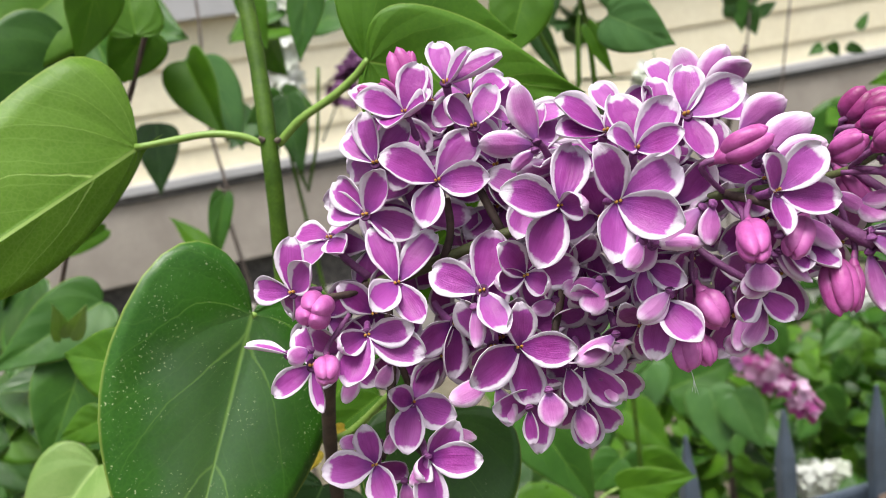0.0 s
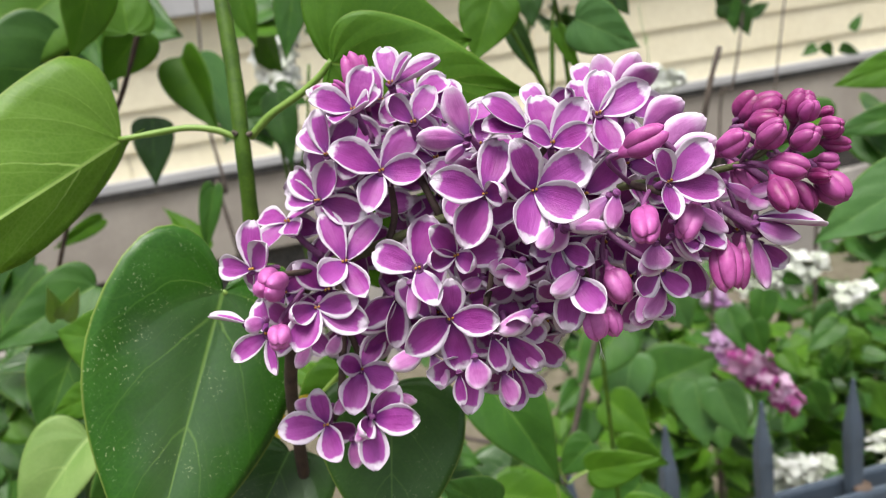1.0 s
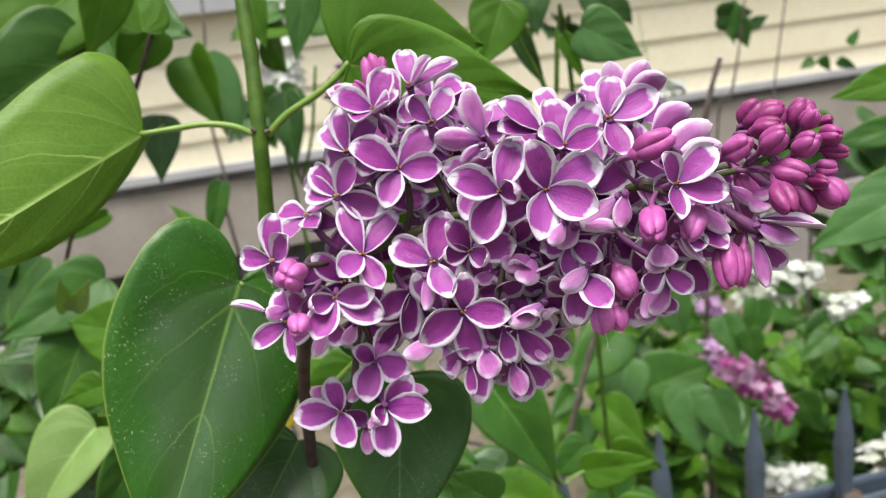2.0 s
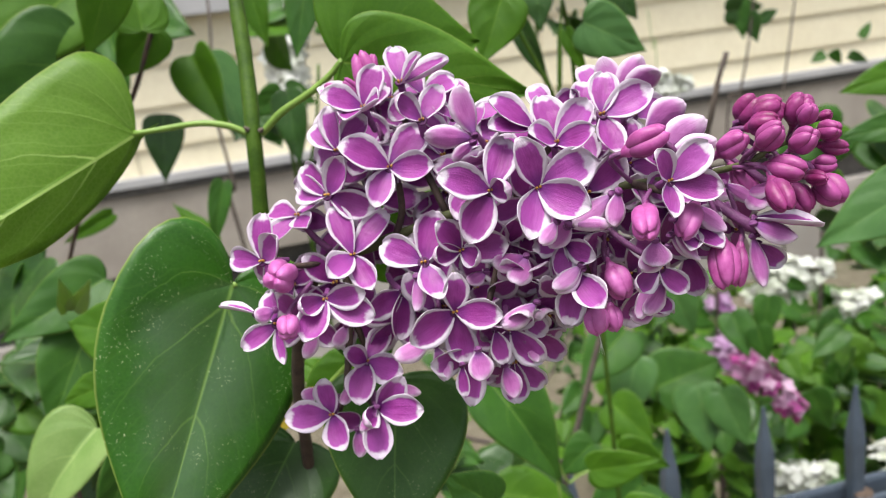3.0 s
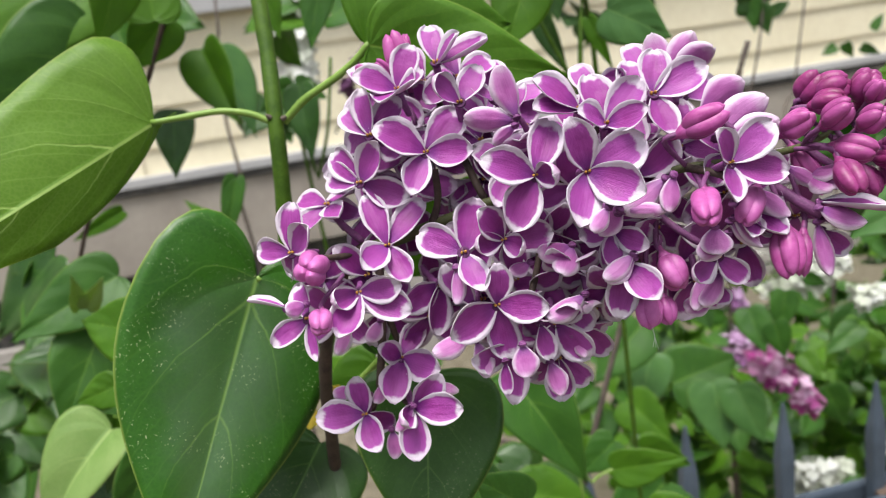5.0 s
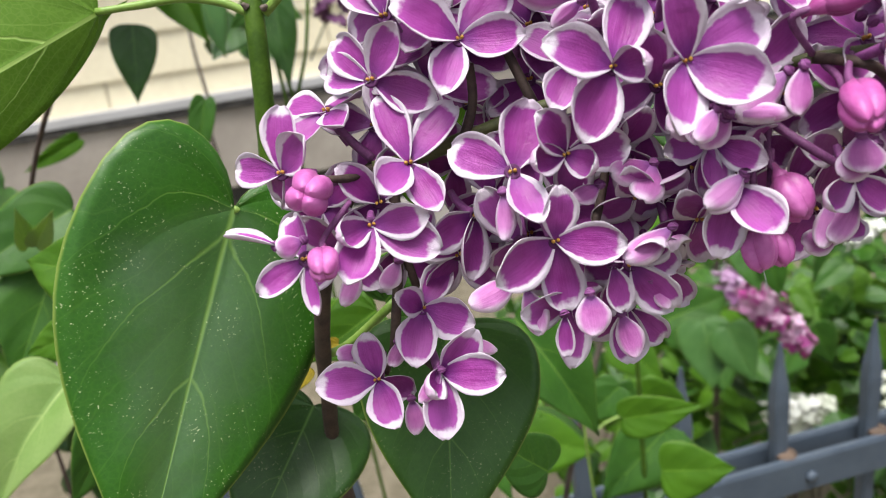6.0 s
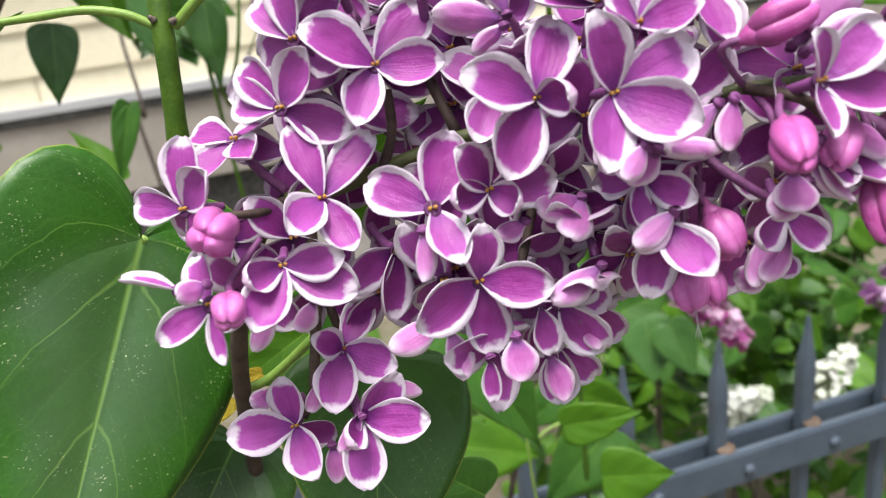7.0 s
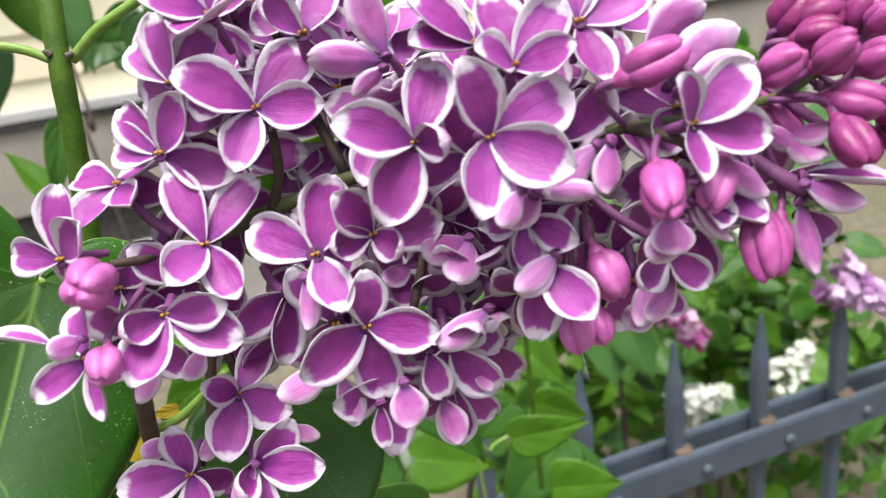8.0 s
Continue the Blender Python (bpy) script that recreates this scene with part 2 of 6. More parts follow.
WHITE_FLOWER = far_petal_skin("white_petals", (0.80, 0.81, 0.78), (0.64, 0.68, 0.57))
LILAC_FLOWER = far_petal_skin("lilac_petals", (0.76, 0.58, 0.78), (0.42, 0.18, 0.43))
DUSKY_FLOWER = far_petal_skin("dusky_petals", (0.24, 0.10, 0.23), (0.08, 0.016, 0.075))
PINK_FLOWER = far_petal_skin("pink_petals", (0.90, 0.66, 0.84), (0.52, 0.08, 0.36))

# ---- helpers for meshes and things ----
WHERE = {}


def thing(name, at, label, category, group="", kind=""):
    ob = new(name)
    ob.empty_display_size = 0.02
    ob.location = at
    WHERE[ob] = Matrix.Translation(at)
    return tagged(ob, label, category, group, kind)


def child(name, data, parent, m, label=""):
    """A mesh as a part of parent, at the pose m in the world."""
    ob = new(name, data)
    ob.parent = parent
    ob.matrix_parent_inverse = WHERE[parent].inverted()
    ob.matrix_basis = m
    WHERE[ob] = m
    return tagged(ob, label)


def mesh_of(name, verts, faces, mats, slots=None, uvs=None, smooth=True):
    me = bpy.data.meshes.new(name)
    me.from_pydata(verts, [], faces)
    for m in mats:
        me.materials.append(m)
    if slots is not None:
        me.polygons.foreach_set("material_index", slots)
    me.polygons.foreach_set("use_smooth", [smooth] * len(faces))
    if uvs is not None:
        layer = me.uv_layers.new(name="uv")
        flat = [c for f in faces for i in f for c in uvs[i]]
        layer.data.foreach_set("uv", flat)
    me.update()
    return me


def part(name, bm, material, parent, label="", smooth=False):
    """A bmesh, in the world's metres, as one mesh under a thing or a part."""
    me = bpy.data.meshes.new(name)
    bm.to_mesh(me)
    bm.free()
    me.materials.append(material)
    if smooth:
        me.polygons.foreach_set("use_smooth", [True] * len(me.polygons))
    return child(name, me, parent, Matrix.Identity(4), label)


def box(bm, m, size, bevel=0.0):
    """A bevelled block of that size, centred on the pose m, into bm."""
    got = bmesh.ops.create_cube(bm, size=1.0, matrix=m @ Matrix.Diagonal((*size, 1)))
    if bevel:
        edges = list({e for v in got["verts"] for e in v.link_edges})
        bmesh.ops.bevel(bm, geom=edges, offset=bevel, segments=2, affect='EDGES', clamp_overlap=True)


def smooth_line(points, steps=5):
    """Catmull-Rom through the points."""
    p = [Vector(q) for q in points]
    p = [p[0] * 2 - p[1]] + p + [p[-1] * 2 - p[-2]]
    out = []
    for i in range(1, len(p) - 2):
        for k in range(steps):
            t = k / steps
            a, b, c, d = p[i - 1:i + 3]
            out.append(0.5 * (2 * b + (c - a) * t + (2 * a - 5 * b + 4 * c - d) * t * t + (3 * b - a - 3 * c + d) * t ** 3))
    return out + [p[-2]]


def pipe(points, r0, r1, sides=10, knots=0.12, origin=Vector()):
    """Verts and faces of a round stalk that tapers from r0 to r1 (metres) and swells a little here and there."""
    line = smooth_line(points)
    verts, faces = [], []
    up = Vector((0.3, 0.2, 0.9))
    for i, q in enumerate(line):
        way = (line[min(i + 1, len(line) - 1)] - line[max(i - 1, 0)]).normalized()
        a = way.cross(up).normalized()
        b = way.cross(a)
        r = (r0 + (r1 - r0) * i / (len(line) - 1)) * (1 + knots * noise.noise(q * 140))
        for k in range(sides):
            w = 2 * math.pi * k / sides
            verts.append(q - origin + r * (math.cos(w) * a + math.sin(w) * b))
    n = len(line)
    for i in range(n - 1):
        for k in range(sides):
            j = (k + 1) % sides
            faces.append((i * sides + k, i * sides + j, (i + 1) * sides + j, (i + 1) * sides + k))
    faces.append(tuple(range(sides))[::-1])
    faces.append(tuple((n - 1) * sides + k for k in range(sides)))
    return verts, faces


def stalk(name, parent, r0, r1, mat, *points, label=""):
    """A stalk through the points; radii in millimetres."""
    o = Vector(points[0])
    verts, faces = pipe(points, r0 / 1000, r1 / 1000, origin=o)
    return child(name, mesh_of(name, verts, faces, [mat]), parent, Matrix.Translation(o), label)


def shell(top, under, cols, uv, mats, name):
    """A thin closed sheet: a grid of points above, one below, and the rim between."""
    n = len(top)
    rows = n // cols
    verts = list(top) + list(under)
    faces, slots = [], []
    for i in range(rows - 1):
        for j in range(cols - 1):
            a = i * cols + j
            q = (a, a + 1, a + cols + 1, a + cols)
            faces.append(q)
            slots.append(0)
            faces.append(tuple(n + k for k in reversed(q)))
            slots.append(1)
    ring = [j for j in range(cols)] + [i * cols + cols - 1 for i in range(1, rows)] + [(rows - 1) * cols + j for j in range(cols - 2, -1, -1)] + [i * cols for i in range(rows - 2, 0, -1)]
    for k, a in enumerate(ring):
        b = ring[(k + 1) % len(ring)]
        faces.append((b, a, n + a, n + b))
        slots.append(0)
    return mesh_of(name, verts, faces, mats, slots, list(uv) * 2)


# ---- the petals, buds and leaves ----
def petal_mesh(seed, arch, hood, wave, width, bend, fold=0.0, lip=0.06):
    """A petal of length 1 along x, its face towards +z, broadest past the middle; arch: how far its sides curl up, in radians; hood: how far its tip does."""
    rnd = random.Random(seed)
    cols, rows = 13, 16
    top, under, uv = [], [], []
    lean, ph = rnd.uniform(-0.05, 0.05), rnd.uniform(0, 6)
    for i in range(rows):
        v = (i / (rows - 1)) ** 0.9
        w = width * max(0.05, 0.02 + 0.98 * max(0.0, math.sin(math.pi * min(1.0, v ** 1.25 * 0.985))) ** 0.64)
        curl = arch * (0.55 + 0.55 * v)
        k = curl if abs(curl) > 0.01 else 0.01
        # the middle line bends up towards its tip
        past = max(0.0, v - 0.55) / 0.45
        turn = hood * past ** 1.6
        cx = min(v, 0.55) + 0.45 * past * (1 - 0.16 * turn * turn)
        cz = bend * v * (1 - v) + 0.45 * past * 0.42 * turn
        for j in range(cols):
            s = 2 * j / (cols - 1) - 1
            edge = 1 + 0.035 * math.sin(8 * v + ph + s) * abs(s)
            rise = w * (1 - math.cos(s * k)) / k
            rise += lip * max(0.0, (abs(s) - 0.62) / 0.38) ** 2 * min(1.0, w / width)
            rise += wave * math.sin(4.5 * v + 2.2 * s + ph) * (0.15 + s * s) * 0.5 * v + fold * max(0, s - 0.3) * v
            rise += 0.016 * noise.noise(Vector((v * 4, s * 2.2, seed * 3.1))) * (0.3 + v) - 0.016 * math.exp(-(s * 6) ** 2) * v * (1 - v) * 2
            x = cx - rise * math.sin(turn) * 0.8 - 0.02 * (1 - abs(s)) * (v > 0.97)
            y = w * edge * math.sin(s * k) / k + lean * v * (1 - v) * 2 + 0.008 * noise.noise(Vector((v * 8, seed * 2.3, s))) * abs(s)
            z = cz + rise * math.cos(turn)
            top.append((x, y, z + 0.012))
            under.append((x + 0.02 * math.sin(turn), y, z - 0.016 * (1 - 0.5 * abs(s))))
            uv.append((s, v))
    return shell(top, under, cols, uv, [PETAL, PETAL_BACK], "petal")


PETALS = [petal_mesh(1, 0.55, 0.15, 0.05, 0.325, 0.08), petal_mesh(2, 0.75, 0.45, 0.05, 0.325, 0.04), petal_mesh(3, 0.40, -0.25, 0.07, 0.315, 0.12),
          petal_mesh(4, 0.70, 0.35, 0.04, 0.335, 0.0), petal_mesh(5, 0.50, -0.05, 0.08, 0.32, 0.10, 0.12), petal_mesh(6, 0.65, 0.25, 0.08, 0.325, 0.04, -0.12),
          petal_mesh(7, 0.30, -0.2, 0.06, 0.315, 0.10)]
# petals that have closed half-way, their pale backs curling over the face
CURLED = [petal_mesh(11, 1.15, 1.5, 0.06, 0.35, 0.0), petal_mesh(12, 0.9, 1.9, 0.08, 0.34, 0.02, 0.1), petal_mesh(13, 1.3, 1.1, 0.05, 0.36, 0.0, -0.1)]


def lathe(profile, sides, lobes=0.0, count=4, twist=0.0):
    """Verts, faces and uvs of a turned form along +z from (radius, height) pairs, with grooves between its lobes."""
    verts, faces, uv = [], [], []
    n = len(profile)
    for i, (r, h) in enumerate(profile):
        for k in range(sides):
            w = 2 * math.pi * k / sides
            groove = abs(math.cos(count * (w + twist * i / n) / 2)) ** 0.42
            deep = lobes * (0.45 + 0.85 * i / n)
            q = r * (1 - deep + deep * groove)
            verts.append((q * math.cos(w), q * math.sin(w), h))
            uv.append((k / sides, i / (n - 1)))
    for i in range(n - 1):
        for k in range(sides):
            j = (k + 1) % sides
            faces.append((i * sides + k, i * sides + j, (i + 1) * sides + j, (i + 1) * sides + k))
    faces.append(tuple(range(sides))[::-1])
    faces.append(tuple((n - 1) * sides + k for k in range(sides)))
    return verts, faces, uv


def eye_mesh():
    """The dark mouth of the tube with two yellow anthers in it."""
    v, f, u = lathe([(0.2, -0.9), (0.9, -0.5), (1.2, 0.2), (1.0, 0.42), (0.5, 0.12), (0.05, 0.0)], 10)
    slots = [0] * len(f)
    for k in (0, 1):
        base = len(v)
        a, b, _ = lathe([(0.1, -0.35), (0.28, -0.1), (0.3, 0.35), (0.2, 0.6), (0.04, 0.68)], 7)
        x, y = 0.36 * math.cos(2.6 * k + 0.4), 0.36 * math.sin(2.6 * k + 0.4)
        v += [(p * 0.95 + x, q * 0.95 + y, r + 0.18) for p, q, r in a]
        f += [tuple(i + base for i in g) for g in b]
        slots += [1] * len(b)
    return mesh_of("eye", [tuple(c / 1000 for c in q) for q in v], f, [THROAT, ANTHER], slots)


def bud_mesh(seed, fat, twist, skin=None):
    """A closed bud of length 1 and radius 1: four plump lobes side by side that meet at the tip, on a short neck."""
    rnd = random.Random(seed)
    verts, faces, uv = [], [], []

    def add(v, f, u):
        base = len(verts)
        verts.extend(v)
        uv.extend(u)
        faces.extend(tuple(i + base for i in g) for g in f)
    for k in range(4):
        w = math.pi / 2 * k + rnd.uniform(-0.12, 0.12)
        reach = 0.97 + rnd.uniform(-0.06, 0.05)
        pro = []
        for i in range(12):
            t = i / 11
            pro.append((fat * max(0.02, (1 - (1 - min(1, t / 0.45)) ** 2) ** 0.5 if t < 0.45 else (1 - ((t - 0.45) / 0.55) ** 3.2) ** 0.5) * (1 - 0.12 * t), t * reach))
        v, f, u = lathe(pro, 14)
        out = []
        for x, y, z in v:
            t = z / reach
            off = 0.46 * math.sin(math.pi / 2 * min(1, 0.12 + t / 0.5)) * (1 - 0.35 * max(0, t - 0.6) / 0.4)
            a = w + twist * t
            x, y = x * 0.95 + off, y * 0.94
            out.append((x * math.cos(a) - y * math.sin(a), x * math.sin(a) + y * math.cos(a), z))
        add(out, f, u)
    add(*lathe([(0.16, -0.25), (0.22, -0.1), (0.36, -0.02), (0.5, 0.1), (0.4, 0.3), (0.1, 0.6)], 12))
    return mesh_of("bud", verts, faces, [skin or BUD], None, uv)


EYE_MESH = eye_mesh()
DEEP_BUDS = [bud_mesh(7, 0.60, 0.2, BUD_DEEP), bud_mesh(8, 0.58, -0.15, BUD_DEEP), bud_mesh(9, 0.62, 0.4, BUD_DEEP)]
PALE_BUDS = [bud_mesh(5, 0.60, 0.1, BUD_PALE), bud_mesh(6, 0.64, -0.2, BUD_PALE)]
BUDS = [bud_mesh(1, 0.60, 0.0), bud_mesh(2, 0.57, 0.35), bud_mesh(3, 0.62, -0.3), bud_mesh(4, 0.58, 0.15)]


def turned(axis, at):
    """The pose at a place with its z along axis."""
    n = Vector(axis).normalized()
    e1 = Vector((0, 0, 1)).cross(n)
    e1 = e1.normalized() if e1.length > 1e-4 else Vector((1, 0, 0))
    e2 = n.cross(e1)
    m = Matrix((e1, e2, n)).transposed().to_4x4()
    m.translation = at
    return m


COUNT = [0]
RACHIS = smooth_line([(-0.025, 0.1753, 1.3504), (-0.015, 0.1768, 1.3516), (-0.005, 0.1744, 1.355), (0.009, 0.1735, 1.3589), (0.0253, 0.1712, 1.3612), (0.0395, 0.1696, 1.3613), (0.0535, 0.161, 1.3639), (0.0659, 0.1575, 1.3649), (0.0788, 0.162, 1.3654), (0.0891, 0.1656, 1.3683), (0.1, 0.17, 1.3705)]
)


def nearest(p):
    """The nearest place on the flower head's main stalk."""
    return min(RACHIS, key=lambda q: (q - p).length)


def floret(at, azimuth, height, *petals, bare=False):
    """An open flower that faces that way (degrees); each petal: degrees round the face, degrees raised from it, millimetres long."""
    a, h = radians(azimuth), radians(height)
    m = turned((math.cos(a) * math.cos(h), math.sin(a) * math.cos(h), math.sin(h)), at)
    n = m.to_3x3() @ Vector((0, 0, 1))
    root = nearest(m.translation)
    c = m.translation
    reach = 0.05 if bare else 1.0
    inward = root - c
    inward -= n * max(-0.3 * inward.length, inward.dot(n))
    inward -= n * 0.004
    verts, faces = pipe([c - n * 0.0001, c - n * 0.0022 * reach, c - n * 0.005 * reach + inward * 0.1 * reach, c - n * 0.006 * reach + inward.normalized() * 0.003 * reach], 0.0011, 0.0007, 8, 0.05, c)
    flat = m.to_3x3().inverted()
    ob = child("floret", mesh_of("floret", [flat @ v for v in verts], faces, [TUBE]), panicle, m)
    if not bare:
        child("eye", EYE_MESH, ob, m @ pose(0, 0, 0.0003) @ Matrix.Scale(1.3, 4), "dark throat with yellow anthers")
    for k, (angle, raised, long, *wide) in enumerate(petals):
        COUNT[0] += 1
        kind = (COUNT[0] * 7 + k * 3) % len(PETALS)
        size = long / 1000
        lift = 0.0002 * k
        local = pose(0, 0, lift, 0, 0, angle) @ pose(0, 0, 0, 0, -raised, 0) @ pose(0, 0, 0, ((COUNT[0] * 37) % 25) - 12) @ Matrix.Diagonal((size, size * (wide[0] if wide else 0.94 + 0.03 * ((COUNT[0] * 13) % 6)), size, 1))
        inner = long < 11.0 and not bare and COUNT[0] % 3 == 0
        child("petal", CURLED[COUNT[0] % 3] if inner else PETALS[kind], ob, m @ local)
    return ob


def bud(base, tip, radius, opening=0):
    """A closed bud from base to tip; its radius in millimetres."""
    COUNT[0] += 1
    way = Vector(tip) - Vector(base)
    m = turned(way, base) @ pose(0, 0, 0, 0, 0, COUNT[0] * 37) @ Matrix.Diagonal((radius / 1070, radius / 1070, way.length, 1))
    ob = child("bud", PALE_BUDS[opening % 2] if opening > 0 else DEEP_BUDS[COUNT[0] % 3] if opening else BUDS[COUNT[0] % 4], panicle, m, "pale pink opening bud" if opening > 0 else "small crimson closed bud" if opening else "")
    c, root = Vector(base), nearest(Vector(base))
    back = c - way.normalized() * 0.004
    verts, faces = pipe([c, back, back + (root - back).normalized() * min(0.010, (root - back).length)], 0.0007, 0.00055, 8, 0.05, c)
    child("pedicel", mesh_of("pedicel", verts, faces, [PEDICEL]), ob, Matrix.Translation(c), "thin purple stalk")
    return ob


def leaf_grid(width, fold, curl, lobe, skew, seed, rows=22, cols=9):
    """Both halves of a heart-shaped leaf of length 1 along x, as points, with (side, rib) coordinates."""
    rnd = random.Random(seed)
    ph = rnd.uniform(0, 6)
    k = width / 0.84

    def bez(p, t):
        a, b, c, d = (Vector(q) for q in p)
        return a * (1 - t) ** 3 + 3 * b * t * (1 - t) ** 2 + 3 * c * t * t * (1 - t) + d * t ** 3
    low = ((0.0, 0.0), (-0.16 * lobe, 0.03), (-0.30 * lobe - 0.02, 0.38), (0.14, 0.42))
    high = ((0.14, 0.42), (0.50, 0.46), (0.76, 0.12), (1.0, 0.0))
    if skew >= 1:
        low = ((0.0, 0.0), (0.0, 0.06), (-0.22, 0.20), (-0.04, 0.315))
        high = ((-0.04, 0.315), (0.10, 0.345), (0.60, 0.24), (1.0, 0.0))
    pts, uv = [], []
    for i in range(rows):
        u = i / (rows - 1)
        o = bez(low, u / 0.42) if u < 0.42 else bez(high, (u - 0.42) / 0.58)
        mid = max(0.0, o[0] - 0.40 * max(0.0, 1 - o[0]) ** 0.7)
        for j in range(-cols, cols + 1):
            s = (abs(j) / cols) ** (1.7 if skew >= 1 else 1.0)
            side = 1 if j >= 0 else -1
            x = mid + (o[0] - mid) * s ** 0.94
            y = side * o[1] * k * s * (1 - skew * min(1.0, 1.4 * (1 - u)) if side > 0 else 1.0)
            if side > 0 and skew and x < 0 and skew < 1:
                x *= 1 - skew
            z = math.tan(radians(fold)) * abs(y) - curl * x * abs(x) - 0.10 * (s ** 3) * k * o[1] + 0.010 * math.sin(11 * u + 3 * side * s + ph) * s + 0.02 * noise.noise(Vector((x * 3, y * 3, seed)))
            if side > 0 and skew >= 1:
                # a folded leaf: little of this half is seen, least of all at its base
                f = min(1.0, max(0.0, (u - 0.42) / 0.34))
                y, z = (0.62 * f + 0.05) * o[1] * k * s, -0.10 * o[1] * k * s
            pts.append((x, y, z))
            uv.append((s, u))
    return pts, uv, 2 * cols + 1


LEAF_CACHE = {}


def leaf_mesh(width, fold, curl, mat, lobe, skew, seed, near):
    key = (width, fold, curl, mat.name, lobe, skew, seed, near)
    if key not in LEAF_CACHE:
        pts, uv, cols = leaf_grid(width, fold, curl, lobe, skew, seed, 26 if near else 12, 9 if near else 4)
        under = [(x, y, z - 0.004) for x, y, z in pts]
        LEAF_CACHE[key] = shell(pts, under, cols, uv, [mat, mat if mat is YOUNG or mat is UNDER or mat is YELLOW else (MID if mat is DARK or mat is SHINY or mat is DEEP else LIGHT)], "leaf")
    return LEAF_CACHE[key]


def leaf(parent, base, along, face, width, fold, curl, mat, lobe=0.4, skew=0.0, near=True, seed=None):
    """A leaf from its base along a vector, its upper side towards face."""
    COUNT[0] += 1
    x = Vector(along)
    size = x.length
    x = x.normalized()
    z = Vector(face)
    z = (z - x * z.dot(x)).normalized()
    y = z.cross(x)
    m = Matrix((x, y, z)).transposed().to_4x4()
    m.translation = base
    return child("leaf", leaf_mesh(width, fold, curl, mat, lobe, skew, COUNT[0] % 50 if seed is None else seed, near), parent, m @ Matrix.Scale(size, 4))


# ---- the setting: ground, house wall, fence ----
def ground():
    n = 60
    verts, faces = [], []
    for i in range(n + 1):
        for j in range(n + 1):
            x, y = (((i / n) * 2 - 1)), (((j / n) * 2 - 1))
            x, y = x * abs(x) ** 2 * 300, y * abs(y) ** 2 * 300
            near = max(0.0, 1 - math.hypot(x, y) / 12)
            verts.append((x, y + 1.5, 0.04 * near * noise.noise(Vector((x * 2, y * 2, 0))) + 0.015 * near * noise.noise(Vector((x * 9, y * 9, 3)))))
    for i in range(n):
        for j in range(n):
            a = i * (n + 1) + j
            faces.append((a, a + n + 1, a + n + 2, a + 1))
    ob = new("ground", mesh_of("ground", verts, faces, [SOIL]))
    tagged(ob, "brown garden soil with patches of green", "ground", kind="structure")


ground()

WALL = pose(0, 3.54, 0, 0, 0, 19.0)
wall = new("wall_north", None)
wall.matrix_basis = WALL
WHERE[wall] = WALL
tagged(wall, "cream clapboard house wall above a grey plinth", "wall", kind="structure")


def slab(name, x0, x1, y0, y1, z0, z1, mat, label="", bevel=0.004):
    bm = bmesh.new()
    box(bm, WALL @ pose((x0 + x1) / 2, (y0 + y1) / 2, (z0 + z1) / 2), (x1 - x0, y1 - y0, z1 - z0), bevel)
    return part(name, bm, mat, wall, label)


slab("core", -9, 12, 0.06, 0.30, 0.0, 4.6, CONCRETE, "wall core")
slab("plinth", -9, 12, 0.0, 0.06, 0.625, 0.948, PLINTH, "rough grey rendered plinth")
# the recess is shallow; its shade is in the black colour
slab("recess", -9, 12, 0.045, 0.06, 0.42, 0.622, SHADE, "recess with its shadow coloured black")
slab("footing", -9, 12, 0.0, 0.06, -0.05, 0.417, CONCRETE, "grey concrete footing")
slab("flashing", -9, 12, -0.022, 0.06, 0.981, 1.018, FLASHING, "pale grey metal drip ledge", 0.003)
slab("band", -9, 12, -0.035, 0.03, 1.615, 1.80, FLASHING, "pale grey painted trim board", 0.004)
# the ledge's shadow, put in as a solid black strip
slab("ledge_shade", -9, 12, -0.016, 0.06, 0.951, 0.978, SHADE, "black strip for the shadow below the ledge", 0.001)


def clapboards():
    """Lapped boards, each tilted out at its lower edge."""
    high, long = 0.162, 4.2
    bm = bmesh.new()
    box(bm, pose(0, 0, 0, -4.5), (long - 0.004, 0.022, high + 0.02), 0.003)
    me = bpy.data.meshes.new("plank")
    bm.to_mesh(me)
    bm.free()
    me.materials.append(SIDING)
    for row in range(21):
        z = 0.968 + high * (row + 0.5)
        if 1.63 < z < 1.79:
            continue
        for k in range(5):
            x = -9 + long * (k + 0.5) + (row % 3) * 0.9 - 0.9
            child("plank", me, wall, WALL @ pose(x, 0.045, z))


# unseen low walls, added behind the camera and at its sides to cut skylight
for number, (x, y, turn, wide, tall) in enumerate(((0.0, -6.5, 0, 16.0, 1.5), (-6.5, -1.0, 90, 12.0, 2.2), (7.5, -1.0, 90, 12.0, 2.2))):
    bm = bmesh.new()
    box(bm, pose(x, y, tall / 2 - 0.1, 0, 0, turn), (wide, 0.25, tall), 0.01)
    me = bpy.data.meshes.new("light_block")
    bm.to_mesh(me)
    bm.free()
    me.materials.append(CONCRETE)
    tagged(new(("wall_south", "wall_west", "wall_east")[number], me), "unseen low grey wall added to cut light from the low sky", "wall", kind="structure")

FENCE = pose(0.253, 0.688, 0, 0, 0, 15.0)
GAPS = 0.1025


